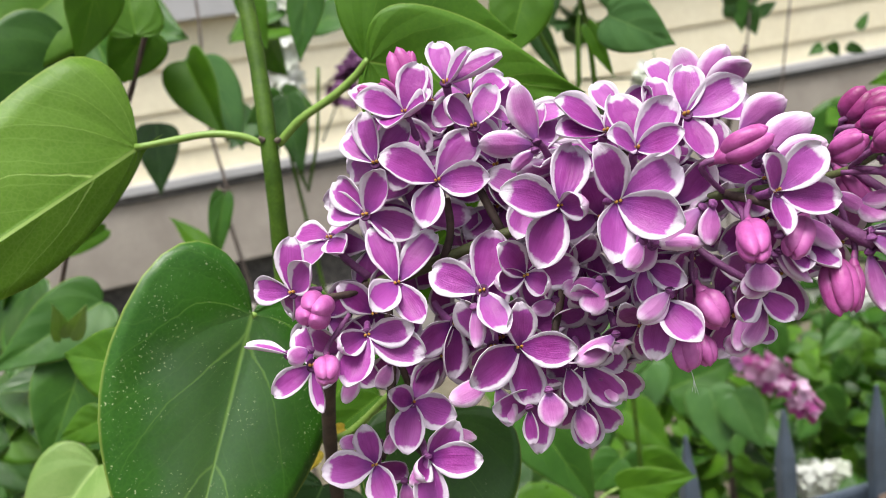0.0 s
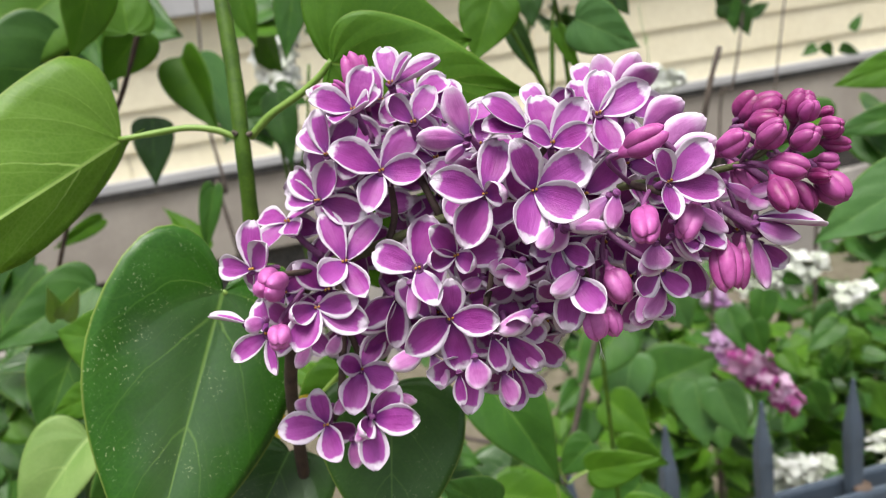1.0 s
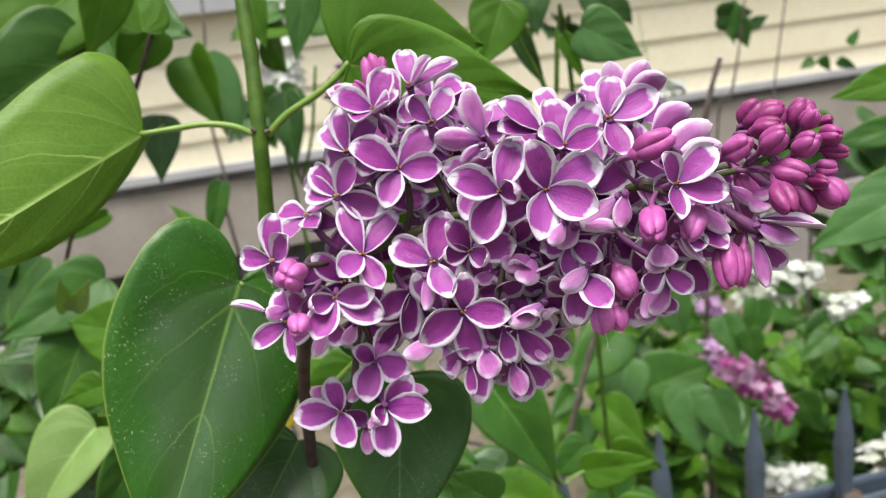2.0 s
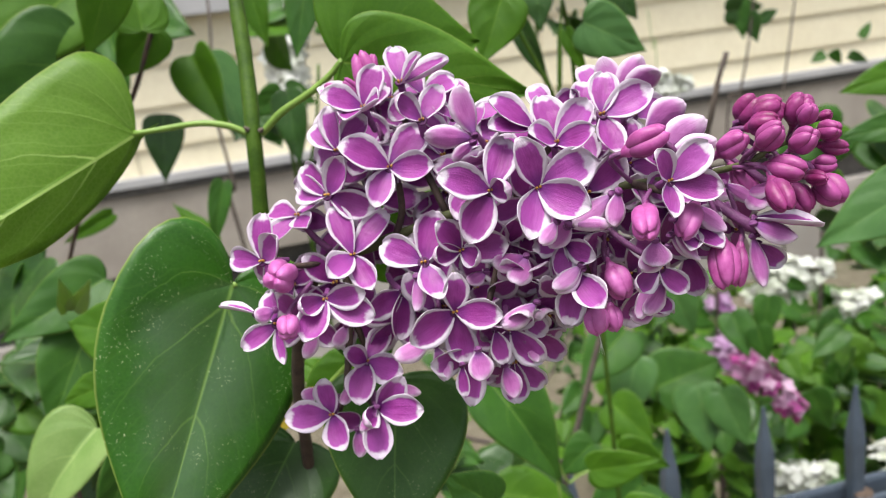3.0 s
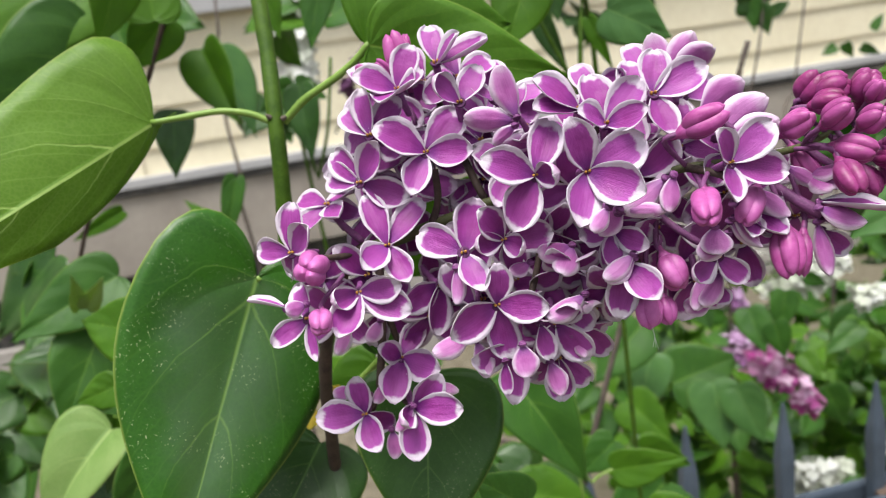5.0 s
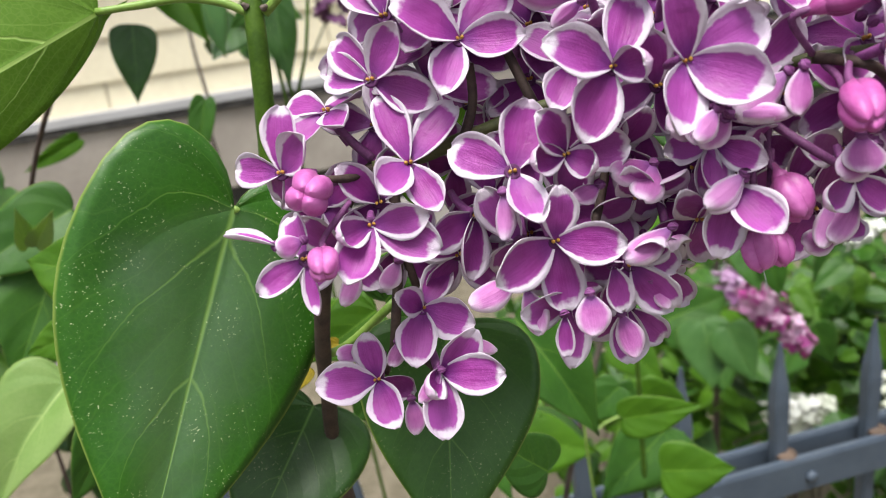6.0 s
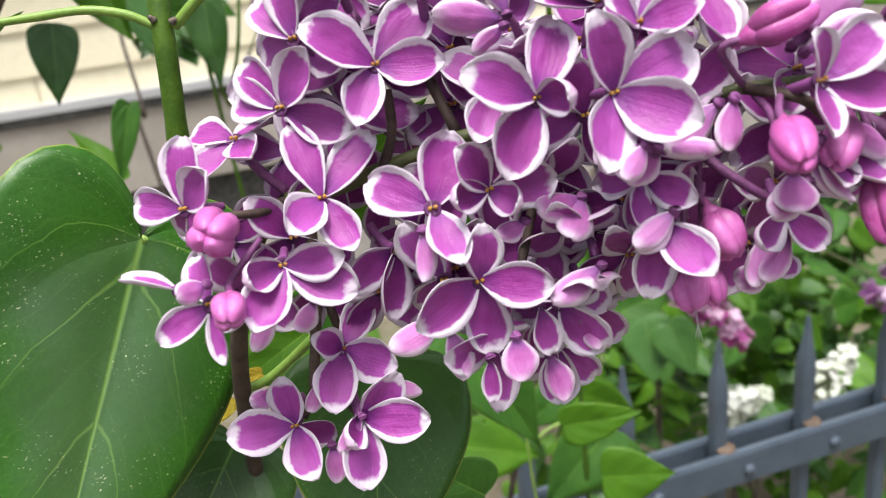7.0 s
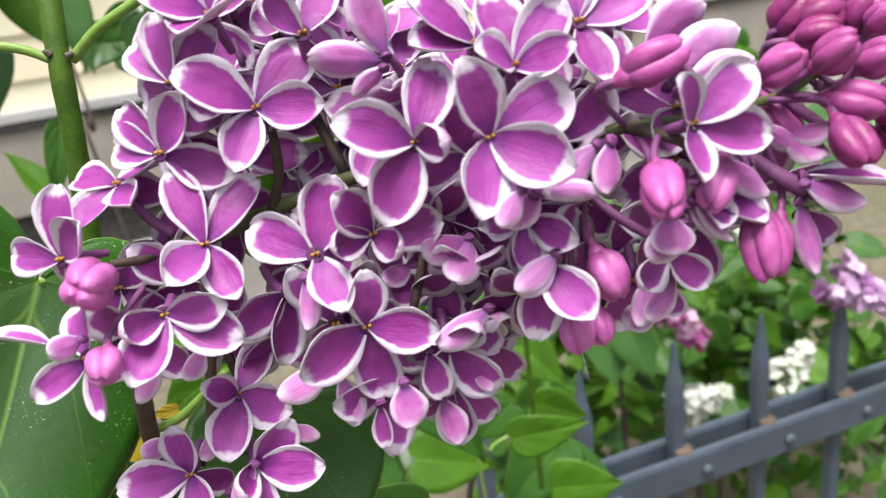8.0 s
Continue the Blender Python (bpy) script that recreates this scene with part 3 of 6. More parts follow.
def fence():
    f = thing("iron_fence", FENCE @ Vector((0, 0, 0)), "dark blue-grey painted iron fence with spear tips", "fence")
    for name, y, z, t in (("rail", -0.016, 0.880, 0.038), ("rail", 0.016, 0.880, 0.038), ("rail", -0.016, 0.16, 0.038), ("rail", 0.016, 0.16, 0.038)):
        bm = bmesh.new()
        box(bm, FENCE @ pose(0.4, y, z), (4.6, 0.010, t), 0.002)
        part(name, bm, PAINT, f)
    half = 0.0070
    levels = ((0.0, half), (0.905, half), (0.915, half * 1.02), (0.93, half * 1.08), (0.955, half * 1.14), (0.972, half * 1.0), (0.995, half * 0.55), (1.018, 0.0014))
    verts, faces = [], []
    for z, r in levels:
        c = r * 0.72
        verts += [(r, -c, z), (r, c, z), (c, r, z), (-c, r, z), (-r, c, z), (-r, -c, z), (-c, -r, z), (c, -r, z)]
    for i in range(len(levels) - 1):
        for k in range(8):
            faces.append((i * 8 + k, i * 8 + (k + 1) % 8, i * 8 + 8 + (k + 1) % 8, i * 8 + 8 + k))
    faces += [tuple(range(8))[::-1], tuple(range(len(verts) - 8, len(verts)))]
    bar = mesh_of("spear_bar", verts, faces, [PAINT], smooth=False)
    v, fc, u = lathe([(0.0062, 0.0), (0.0062, 0.002), (0.005, 0.004), (0.001, 0.0048)], 10)
    bolt = mesh_of("bolt", v, fc, [PAINT], None, u)
    v, fc, u = lathe([(0.0115, 0.0), (0.0110, 0.0012), (0.0095, 0.002), (0.0088, 0.003)], 12, 0.2, 5)
    rust = mesh_of("rust_patch", v, fc, [RUST], None, u)
    for k in range(-14, 26):
        m = FENCE @ pose(k * GAPS, 0, 0)
        b = child("spear_bar", bar, f, m)
        child("rust_patch", rust, b, m @ pose(0.004, -0.006, 0.8985), "brown rust stain")
        child("bolt", bolt, f, m @ pose(0.022, -0.021, 0.878, 90))


fence()

# ---- the near lilac: branch, leaves, flower head ----
branch = thing("lilac_branch", (-0.03, 0.24, 0.0), "green lilac branch with large heart-shaped leaves", "branch")
panicle = thing("lilac_panicle", (-0.02, 0.185, 1.35), "purple lilac flower head with white-edged petals and pink buds", "flower")
stalk("rachis", panicle, 1.6, 0.55, STALK, (-0.025, 0.1753, 1.3504), (-0.015, 0.1768, 1.3516), (-0.005, 0.1744, 1.355), (0.009, 0.1735, 1.3589), (0.0253, 0.1712, 1.3612), (0.0395, 0.1696, 1.3613), (0.0535, 0.161, 1.3639), (0.0659, 0.1575, 1.3649), (0.0788, 0.162, 1.3654), (0.0891, 0.1656, 1.3683), (0.1, 0.17, 1.3705))
stalk("branchlet", panicle, 1.1, 0.7, TWIG, (-0.025, 0.1753, 1.3504), (-0.0295, 0.1711, 1.3502), (-0.0336, 0.1672, 1.3514))
stalk("branchlet", panicle, 1, 0.7, PEDICEL, (-0.0249, 0.1761, 1.3521), (-0.0287, 0.176, 1.3565), (-0.0324, 0.1785, 1.3606))
stalk("branchlet", panicle, 1.1, 0.8, TWIG, (-0.0066, 0.174, 1.3545), (-0.0042, 0.1748, 1.3609), (-0.004, 0.1756, 1.3683))
stalk("branchlet", panicle, 1.2, 0.8, TWIG, (-0.0217, 0.1767, 1.3484), (-0.0222, 0.1742, 1.3348), (-0.0257, 0.171, 1.3148), (-0.0282, 0.1679, 1.309))
stalk("branchlet", panicle, 0.9, 0.7, TWIG, (-0.0217, 0.1744, 1.3346), (-0.0197, 0.1755, 1.3207), (-0.0223, 0.1709, 1.3145), (-0.0176, 0.1659, 1.3098))
stalk("branchlet", panicle, 1, 0.7, PEDICEL, (0.0788, 0.162, 1.3654), (0.0839, 0.1582, 1.361), (0.0857, 0.1527, 1.3593))
stalk("branchlet", panicle, 1.1, 1.5, PEDICEL, (0.0716, 0.1583, 1.3578), (0.0757, 0.155, 1.3544), (0.0795, 0.1532, 1.3517))
stalk("branchlet", panicle, 0.7, 0.6, PEDICEL, (0.0546, 0.1598, 1.3629), (0.0546, 0.1544, 1.3613), (0.0538, 0.1499, 1.3591))
stalk("branchlet", panicle, 0.9, 0.7, PEDICEL, (0.0855, 0.1627, 1.3661), (0.0918, 0.1622, 1.3647), (0.0969, 0.1622, 1.3614))
stalk("branchlet", panicle, 0.8, 0.6, PEDICEL, (0.0802, 0.1624, 1.3661), (0.0831, 0.163, 1.369), (0.0855, 0.1624, 1.3715))
stalk("branchlet", panicle, 1, 0.7, TWIG, (0.0535, 0.161, 1.3639), (0.0584, 0.1526, 1.3632), (0.0636, 0.1543, 1.3589))
stalk("branchlet", panicle, 0.9, 0.7, PEDICEL, (0.0451, 0.1628, 1.355), (0.0506, 0.1568, 1.3503), (0.0566, 0.1552, 1.3459))
stalk("branchlet", panicle, 1, 0.8, TWIG, (0.018, 0.1722, 1.3604), (0.0194, 0.1706, 1.3471), (0.015, 0.1646, 1.3342))
stalk("branchlet", panicle, 1, 0.8, TWIG, (0.0338, 0.1686, 1.3615), (0.0395, 0.1674, 1.3486), (0.0417, 0.1562, 1.3402))
stalk("branchlet", panicle, 1, 0.8, TWIG, (0.0253, 0.1712, 1.3612), (0.0335, 0.1711, 1.3718), (0.0408, 0.1691, 1.3768))
stalk("branchlet", panicle, 1, 0.8, TWIG, (0.0075, 0.1746, 1.3588), (0.0015, 0.1816, 1.3741), (-0.003, 0.1867, 1.3891))
stalk("branchlet", panicle, 0.9, 0.7, PEDICEL, (0.02, 0.1738, 1.3738), (0.0186, 0.1713, 1.3772), (0.0172, 0.171, 1.3795))
stalk("branchlet", panicle, 0.9, 0.7, PEDICEL, (0.0596, 0.162, 1.374), (0.0609, 0.1559, 1.3731), (0.0662, 0.158, 1.3672))
stalk("stem", branch, 2.7, 2.6, STEM, (-0.0640, 0.2676, 1.4573), (-0.0607, 0.2529, 1.4294), (-0.0579, 0.2409, 1.4030), (-0.0567, 0.2309, 1.3813), (-0.0575, 0.2282, 1.3629), (-0.0594, 0.2273, 1.3438), (-0.0634, 0.2232, 1.3046), (-0.0718, 0.2209, 1.2490), (-0.03, 0.25, 0.6), (-0.03, 0.26, 0))
stalk("petiole", branch, 1.15, 0.95, PETIOLE, (-0.0581, 0.2307, 1.3808), (-0.0641, 0.2300, 1.3842), (-0.0729, 0.2290, 1.3863), (-0.0841, 0.2280, 1.3861), (-0.0944, 0.2260, 1.3858))
stalk("petiole", branch, 1.3, 1.1, PETIOLE, (-0.0539, 0.2309, 1.3803), (-0.0458, 0.2299, 1.3865), (-0.0352, 0.2290, 1.3916), (-0.0280, 0.2286, 1.3961), (-0.0230, 0.2281, 1.4004))
stalk("petiole", branch, 1.2, 1, PETIOLE, (-0.0590, 0.2230, 1.3300), (-0.0585, 0.2150, 1.3340), (-0.0635, 0.2030, 1.3379))
stalk("stem", branch, 1.9, 2.2, TWIG, (-0.0249, 0.1762, 1.35), (-0.0330, 0.1842, 1.3425), (-0.0395, 0.1862, 1.3295), (-0.0454, 0.1930, 1.3102), (-0.0500, 0.2030, 1.2850), (-0.0530, 0.2130, 1.2500), (-0.0480, 0.2280, 1.1500), (-0.0380, 0.2400, 0.9000), (-0.03, 0.25, 0.5), (-0.03, 0.25, 0))
stalk("petiole", branch, 1.2, 1, PETIOLE, (-0.0287, 0.2013, 1.3105), (-0.0433, 0.2078, 1.2972), (-0.0522, 0.2063, 1.2948))
leaf(branch, (-0.0635, 0.2030, 1.3379), (-0.0281, -0.0400, -0.0742), (0.58, -0.74, 0.34), 0.755, 9, -0.06, SHINY, 1.1, 0.2)
leaf(branch, (-0.0938, 0.2260, 1.3854), (-0.0512, -0.0735, -0.0306), (0.62, -0.78, 0.02), 0.84, -10, 0.05, UNDER, 0.7, 1.0)
leaf(branch, (-0.0243, 0.2301, 1.4005), (0.0467, 0.0175, 0.0013), (0.33, -0.9, 0.27), 1.25, 10, 0.1, LIGHT, 0.6)
leaf(branch, (-0.0225, 0.2257, 1.3997), (0.0597, 0.0019, -0.0175), (0.05, -1, 0.05), 0.55, 5, 0.05, LIME, 0.2)
leaf(branch, (-0.0570, 0.2125, 1.2774), (-0.0166, -0.0318, -0.0235), (0.30, -0.78, 0.52), 0.9, 12, 0.1, DARK)
leaf(branch, (-0.0169, 0.1980, 1.3030), (-0.0019, -0.0332, -0.0401), (0.27, -0.80, 0.5), 0.84, 14, 0.12, DEEP)
stalk("bud_scale", branch, 1.0, 0.5, BARK, (-0.0577, 0.2289, 1.3823), (-0.0584, 0.2280, 1.3833))
stalk("bud_scale", branch, 1.0, 0.5, BARK, (-0.0537, 0.2290, 1.3815), (-0.0525, 0.2283, 1.3821))
for k in range(3):
    stalk("silk_thread", panicle, 0.07, 0.04, FLASHING, (0.0412, 0.149, 1.3318), (0.0415, 0.1485, 1.3297), ((0.0415, 0.1479, 1.3274)[0] + 0.0006 * (k - 1), (0.0415, 0.1479, 1.3274)[1], (0.0415, 0.1479, 1.3274)[2] - 0.0004 * k))
floret((-0.0054, 0.1721, 1.3730), -76, 25, (-122,10,12.1), (-17,30,12.9), (42,-2,14.3), (151,19,14.3))
floret((0.0195, 0.1592, 1.3667), -79, 11, (-125,10,14.0), (1,61,10.9), (63,-14,14.0), (157,16,14.0))
floret((0.0306, 0.1551, 1.3669), -79, 7, (-117,27,13.6), (-31,40,14.7), (21,3,14.7), (109,20,13.6))
floret((0.0590, 0.1486, 1.3662), -73, 20, (-108,20,9.5), (-22,13,12.1), (34,19,12.1), (125,37,9.5))
floret((-0.0170, 0.1658, 1.3528), -86, 28, (-134,39,11.2), (-66,12,11.6), (46,-2,14.4,0.80), (106,0,14.4,0.76))
floret((0.0107, 0.1601, 1.3526), -72, 9, (-39,55,9.4), (-1,6,12.0), (127,25,11.1), (178,13,9.9))
floret((-0.0106, 0.1781, 1.3882), -96, 36, (-108,43,11.4), (-26,47,11.4), (68,15,11.7), (178,41,11.7))
floret((-0.0006, 0.1818, 1.3930), -92, 57, (-10,50,11.1), (3,16,14.3), (99,24,11.1))
floret((0.0042, 0.1733, 1.3836), -81, 29, (55,1,10.9), (143,29,10.9))
floret((-0.0183, 0.1749, 1.3785), -111, 26, (-176,-30,11.7), (52,-7,11.7), (101,14,11.9), (140,-2,11.7))
floret((-0.0221, 0.1719, 1.3678), -109, 20, (-20,-23,12.6), (54,16,12.0), (135,-5,12.0), (168,-14,12.0))
floret((-0.0325, 0.1779, 1.3619), -107, 53, (-127,0,11.0), (-45,18,11.0), (77,-31,11.0), (167,-4,11.0))
floret((-0.0405, 0.1666, 1.3537), -109, 16, (-136,-45,11.1), (40,22,11.1), (89,0,12.5), (175,-3,11.1))
floret((0.0361, 0.1603, 1.3758), -83, 36, (-9,39,10.7), (41,17,12.8), (98,5,12.8), (178,46,10.0))
floret((0.0314, 0.1672, 1.3791), -78, 42, (-179,16,12.2), (39,-12,12.1), (147,24,13.0))
floret((0.0480, 0.1666, 1.3803), -81, 39, (-84,-1,11.4), (13,17,13.4), (76,12,11.2))
floret((0.0541, 0.1752, 1.3822), 88, 21, (68,32,12.2), (121,18,12.1), (141,-6,12.1))
floret((0.0422, 0.1613, 1.3634), -59, -9, (-37,-8,10.3), (-11,-14,10.3), (37,8,12.6))
floret((0.0359, 0.1578, 1.3522), -94, 3, (-168,-43,10.1), (-104,39,10.1), (-21,44,9.9))
floret((0.0207, 0.157, 1.3322), -86, -2, (-156,-45,10.7), (-114,-4,10.7), (-51,12,11.8), (56,25,10.7))
floret((0.0212, 0.1693, 1.3507), -92, -28, (-142,-5,11.0), (-49,-2,11.0), (63,6,11.0), (108,4,11.0))
floret((0.0238, 0.1651, 1.3426), -86, -43, (-127,-4,11.0), (-62,-7,11.0), (48,7,11.0), (107,2,11.0))
floret((-0.0063, 0.1693, 1.3408), -52, -7, (-163,-2,12.1), (-111,11,13.0), (-71,-3,12.1), (-14,-14,12.1))
floret((0.0021, 0.1658, 1.3357), -101, -21, (-122,-8,11.0), (-76,-12,11.0), (125,-22,12.6))
floret((0.0207, 0.1627, 1.3210), -91, -9, (-137,-11,11.1), (-92,20,11.1), (-49,-1,11.1))
floret((0.0097, 0.1600, 1.3249), -60, -6, (-102,16,13.0), (-52,-5,11.7), (174,4,11.7))
floret((0.0544, 0.1619, 1.3373), -97, -17, (-153,-14,11.0), (-116,12,11.0), (-53,-3,11.0))
floret((0.0651, 0.1537, 1.3535), -65, 56, (-133,7,9.4), (-83,9,9.4), (12,0,9.4))
floret((-0.0049, 0.1899, 1.3581), -125, 36, (-47,2,11.0), (6,8,11.0), (175,-10,11.0))
floret((0.0272, 0.1637, 1.3277), -70, -27, (-48,18,11.0), (-29,-18,11.0), (103,8,11.0))
floret((0.0345, 0.1634, 1.3375), -91, -34, (-141,-3,11.0), (-76,12,11.0), (68,13,11.0), (113,8,11.0))
floret((0.0460, 0.1638, 1.3507), -65, -28, (-86,-1,11.0), (-35,2,11.0), (149,19,11.0))
floret((0.0076, 0.1570, 1.3381), -81, 5, (-159,17,13.8), (-85,-5,13.8), (-3,34,12.9), (85,16,10.8))
floret((0.0014, 0.1591, 1.3507), -84, 25, (-74,18,11.1), (69,1,13.4), (146,-15,12.5))
floret((-0.0249, 0.1613, 1.3434), -79, 16, (-170,34,10.6), (-123,30,13.6), (-29,13,13.6), (2,24,11.1))
floret((-0.0188, 0.1698, 1.3219), -86, 25, (-105,23,12.7), (-23,26,12.6), (56,-23,11.3), (145,58,9.9))
floret((-0.0292, 0.1643, 1.3100), -93, 20, (-63,34,12.0), (-27,-42,9.8), (95,18,10.5), (178,28,12.6))
floret((-0.0162, 0.1605, 1.3125), -75, 13, (-157,51,10.3), (-98,10,13.2), (-6,32,13.2), (45,22,11.6))
floret((-0.0366, 0.1562, 1.3399), -103, 27, (-144,8,10.8,0.85), (-76,-6,10.4,0.5), (122,-22,11.0))
floret((0.0376, 0.1539, 1.3453), -88, -2, (-105,9,12.6), (-49,55,12.6))
floret((0.0565, 0.1516, 1.3456), -88, -5, (-151,20,9.3), (-45,14,8.6))
floret((0.0596, 0.1646, 1.3468), -69, -17, (-98,1,11.0), (-12,-5,11.0), (78,0,11.0), (160,6,11.0))
floret((0.0077, 0.1811, 1.3731), -64, 32, (-92,0,12.4), (13,-10,12.4), (102,11,12.5), (175,0,12.4))
floret((0.0041, 0.1872, 1.3889), -72, 36, (-152,-3,11.8), (-73,-11,11.8), (24,-7,11.8), (111,3,11.8))
floret((-0.0103, 0.1837, 1.3773), -74, 49, (-132,3,12.2), (-35,-12,12.8), (35,-2,12.2), (139,-6,12.2))
floret((0.0355, 0.1732, 1.3653), -103, 20, (-166,-1,12.6), (-71,-11,12.9), (12,8,12.6), (112,-10,12.6))
floret((0.0153, 0.1748, 1.3660), -93, 36, (-116,10,11.9), (-37,8,11.9), (49,11,12.2), (146,5,11.9))
floret((0.0446, 0.1798, 1.3771), -78, 36, (-176,-9,12.3), (-96,0,12.1), (11,-12,12.1), (77,7,12.1))
floret((0.0073, 0.1709, 1.3498), -87, -6, (-124,-1,11.3), (-45,-6,11.3), (42,1,11.3), (155,-8,11.5))
floret((0.0548, 0.1728, 1.3666), -107, 24, (-178,-6,12.1), (-95,-7,12.4), (-10,6,12.1), (93,-2,12.1))
floret((0.0794, 0.1689, 1.3484), -83, -24, (-179,-1,12.4), (-87,-2,11.9), (5,-2,12.8), (96,6,11.9))
floret((0.0575, 0.1797, 1.3777), -63, 24, (-99,-12,12.4), (8,-7,12.4), (84,2,12.4), (171,3,12.4))
floret((-0.0017, 0.1886, 1.3805), -75, 38, (-141,-3,11.6), (-49,-12,11.7), (39,-3,11.6), (124,-1,11.6))
floret((0.0358, 0.1708, 1.3448), -93, -5, (-162,-12,12.9), (-74,-2,12.9), (17,-5,12.9), (98,-11,12.9))
floret((-0.0250, 0.1747, 1.3439), -72, -7, (-136,-10,11.7), (-51,-7,11.7), (58,-12,12.2), (128,3,11.7))
floret((-0.0116, 0.1791, 1.3644), -91, 42, (-100,-3,12.5), (-5,-10,12.8), (89,-7,12.5), (171,-8,12.5))
floret((0.0126, 0.1692, 1.3289), -78, -14, (-164,1,11.9), (-75,3,11.7), (-2,-2,11.7), (117,-2,11.7))
floret((-0.0165, 0.1859, 1.3521), -112, 21, (-172,-9,11.1), (-86,-6,11.7), (9,3,11.1), (107,-11,11.1))
floret((-0.0243, 0.1826, 1.3574), -98, 30, (-97,-1,11.5), (-2,11,11.5), (77,0,11.5), (170,5,11.5))
floret((-0.0106, 0.1751, 1.331), -76, -7, (-125,-7,11.2), (-47,8,11.2), (55,-13,11.3), (145,6,11.2))
floret((0.0618, 0.1618, 1.3656), -79, 37, (-133,11,11.0), (-68,1,11.0), (43,4,11.0), (115,-5,11.0))
floret((-0.0329, 0.1706, 1.3363), -88, -7, (-143,11,11.2), (-51,5,11.2), (32,6,11.2), (132,7,11.2))
floret((0.0305, 0.1762, 1.3725), -80, 32, (-159,7,11.2), (-70,0,11.2), (33,1,11.2), (101,6,11.2))
floret((-0.0054, 0.1954, 1.3882), -95, 41, (-180,-8,11.1), (-80,3,11.1), (9,-4,11.1), (111,12,11.1))
floret((0.0193, 0.1826, 1.3746), -79, 45, (-104,5,11.6), (-16,-3,11.8), (68,3,11.6), (165,2,11.6))
floret((-0.0365, 0.1765, 1.3437), -103, 7, (-134,5,12.4), (-34,5,12.4), (41,3,12.4), (146,3,12.4))
floret((0.0625, 0.1649, 1.3566), -91, -5, (-150,3,11.7), (-63,-7,11.7), (23,6,11.7), (139,-7,11.7))
floret((-0.0151, 0.1868, 1.3870), -79, 39, (-151,-3,12.8), (-49,-15,12.8), (34,-2,12.8), (126,-3,12.8))
floret((0.0443, 0.1730, 1.3677), -79, 46, (-132,5,11.0), (-40,3,11.0), (46,-5,11.0), (126,-1,11.0))
floret((-0.0055, 0.1850, 1.3696), -84, 39, (-126,8,11.0), (-21,-7,11.0), (67,9,11.0), (147,-6,11.0))
floret((-0.0220, 0.1850, 1.3697), -107, 27, (-173,4,12.6), (-73,3,12.6), (6,12,12.6), (97,14,12.8))
floret((0.0134, 0.1881, 1.3814), -94, 38, (-170,5,13.0), (-81,-6,13.0), (3,7,13.0), (99,1,13.0))
floret((0.0361, 0.1702, 1.356), -60, 7, (-98,5,10.2), (-26,-4,10.1), (82,-5,10.3), (156,12,10.1))
floret((0.0074, 0.1871, 1.3620), -72, 29, (-150,0,11.8), (-70,-9,11.8), (31,-8,11.8), (104,-5,11.8))
floret((-0.0221, 0.1756, 1.3334), -88, -9, (-115,-1,11.4), (-52,-6,11.4), (53,0,11.4), (142,-13,11.7))
floret((0.0127, 0.1729, 1.3391), -83, -19, (-109,-6,12.2), (-23,-6,12.2), (91,-5,12.2), (175,-5,12.9))
floret((0.0286, 0.1680, 1.3614), -70, -5, (-164,-5,11.0), (-64,-10,11.0), (6,-6,11.0), (108,3,11.0))
floret((-0.023, 0.1636, 1.3052), 92, -36, (-91,10,7.3,1.0), bare=True)
floret((-0.0112, 0.1656, 1.3159), 92, -47, (-159,3,7.0,0.8), bare=True)
floret((-0.0416, 0.1559, 1.3433), 3, 77, (77,0,9.8,0.8), bare=True)
floret((-0.0365, 0.1556, 1.3438), 133, -31, (-2,-9,5.9,1.2), bare=True)
floret((-0.0289, 0.1623, 1.3355), 98, -33, (-61,6,8.2,0.8), bare=True)
floret((-0.0159, 0.1588, 1.3136), 79, -44, (-58,4,7.4,0.75), bare=True)
floret((-0.0214, 0.1649, 1.3346), 85, -38, (-56,2,6.3,1.1), bare=True)
floret((-0.0314, 0.166, 1.3167), 120, -50, (-4,-8,5.9,1.1), bare=True)
floret((-0.0244, 0.1675, 1.3164), 95, -55, (-73,-5,5.9), bare=True)
floret((-0.0006, 0.1571, 1.3481), 90, -30, (-85,4,8.7,0.7), bare=True)
floret((0.0005, 0.1592, 1.3308), 90, -47, (-26,-3,10.4,0.9), bare=True)
floret((0.0017, 0.1574, 1.3293), 88, -34, (-102,9,9.0,0.9), bare=True)
floret((0.0124, 0.1513, 1.3298), 91, -35, (-91,9,7.6,1.35), bare=True)
floret((0.008, 0.1533, 1.3252), -87, -1, (-91,5,8.1,0.7), bare=True)
floret((0.017, 0.1538, 1.3333), -75, 2, (-82,2,8.9), bare=True)
floret((0.0183, 0.1554, 1.3231), 94, -36, (-102,10,8.3,1.0), bare=True)
floret((0.0278, 0.1549, 1.3389), 91, -46, (-29,-1,10.6,0.8), bare=True)
floret((0.0241, 0.1564, 1.3286), 95, -38, (-115,8,5.9,0.9), bare=True)
floret((0.0238, 0.159, 1.3357), -77, -2, (-51,7,8.9), bare=True)
floret((0.0376, 0.155, 1.3587), 93, -32, (-43,-2,8.8,1.05), bare=True)
floret((0.0368, 0.1529, 1.358), 88, -32, (-176,-3,10.6,0.5), bare=True)
floret((0.0354, 0.1584, 1.3538), -82, -3, (-26,-1,10.8,1.1), bare=True)
floret((0.0348, 0.1562, 1.3531), -97, 5, (-98,0,9.9,0.75), bare=True)
floret((0.039, 0.1522, 1.3471), 90, -43, (-35,0,8.6,0.85), bare=True)
floret((0.0563, 0.1551, 1.3346), 102, -48, (-9,0,7.5,1.1), bare=True)
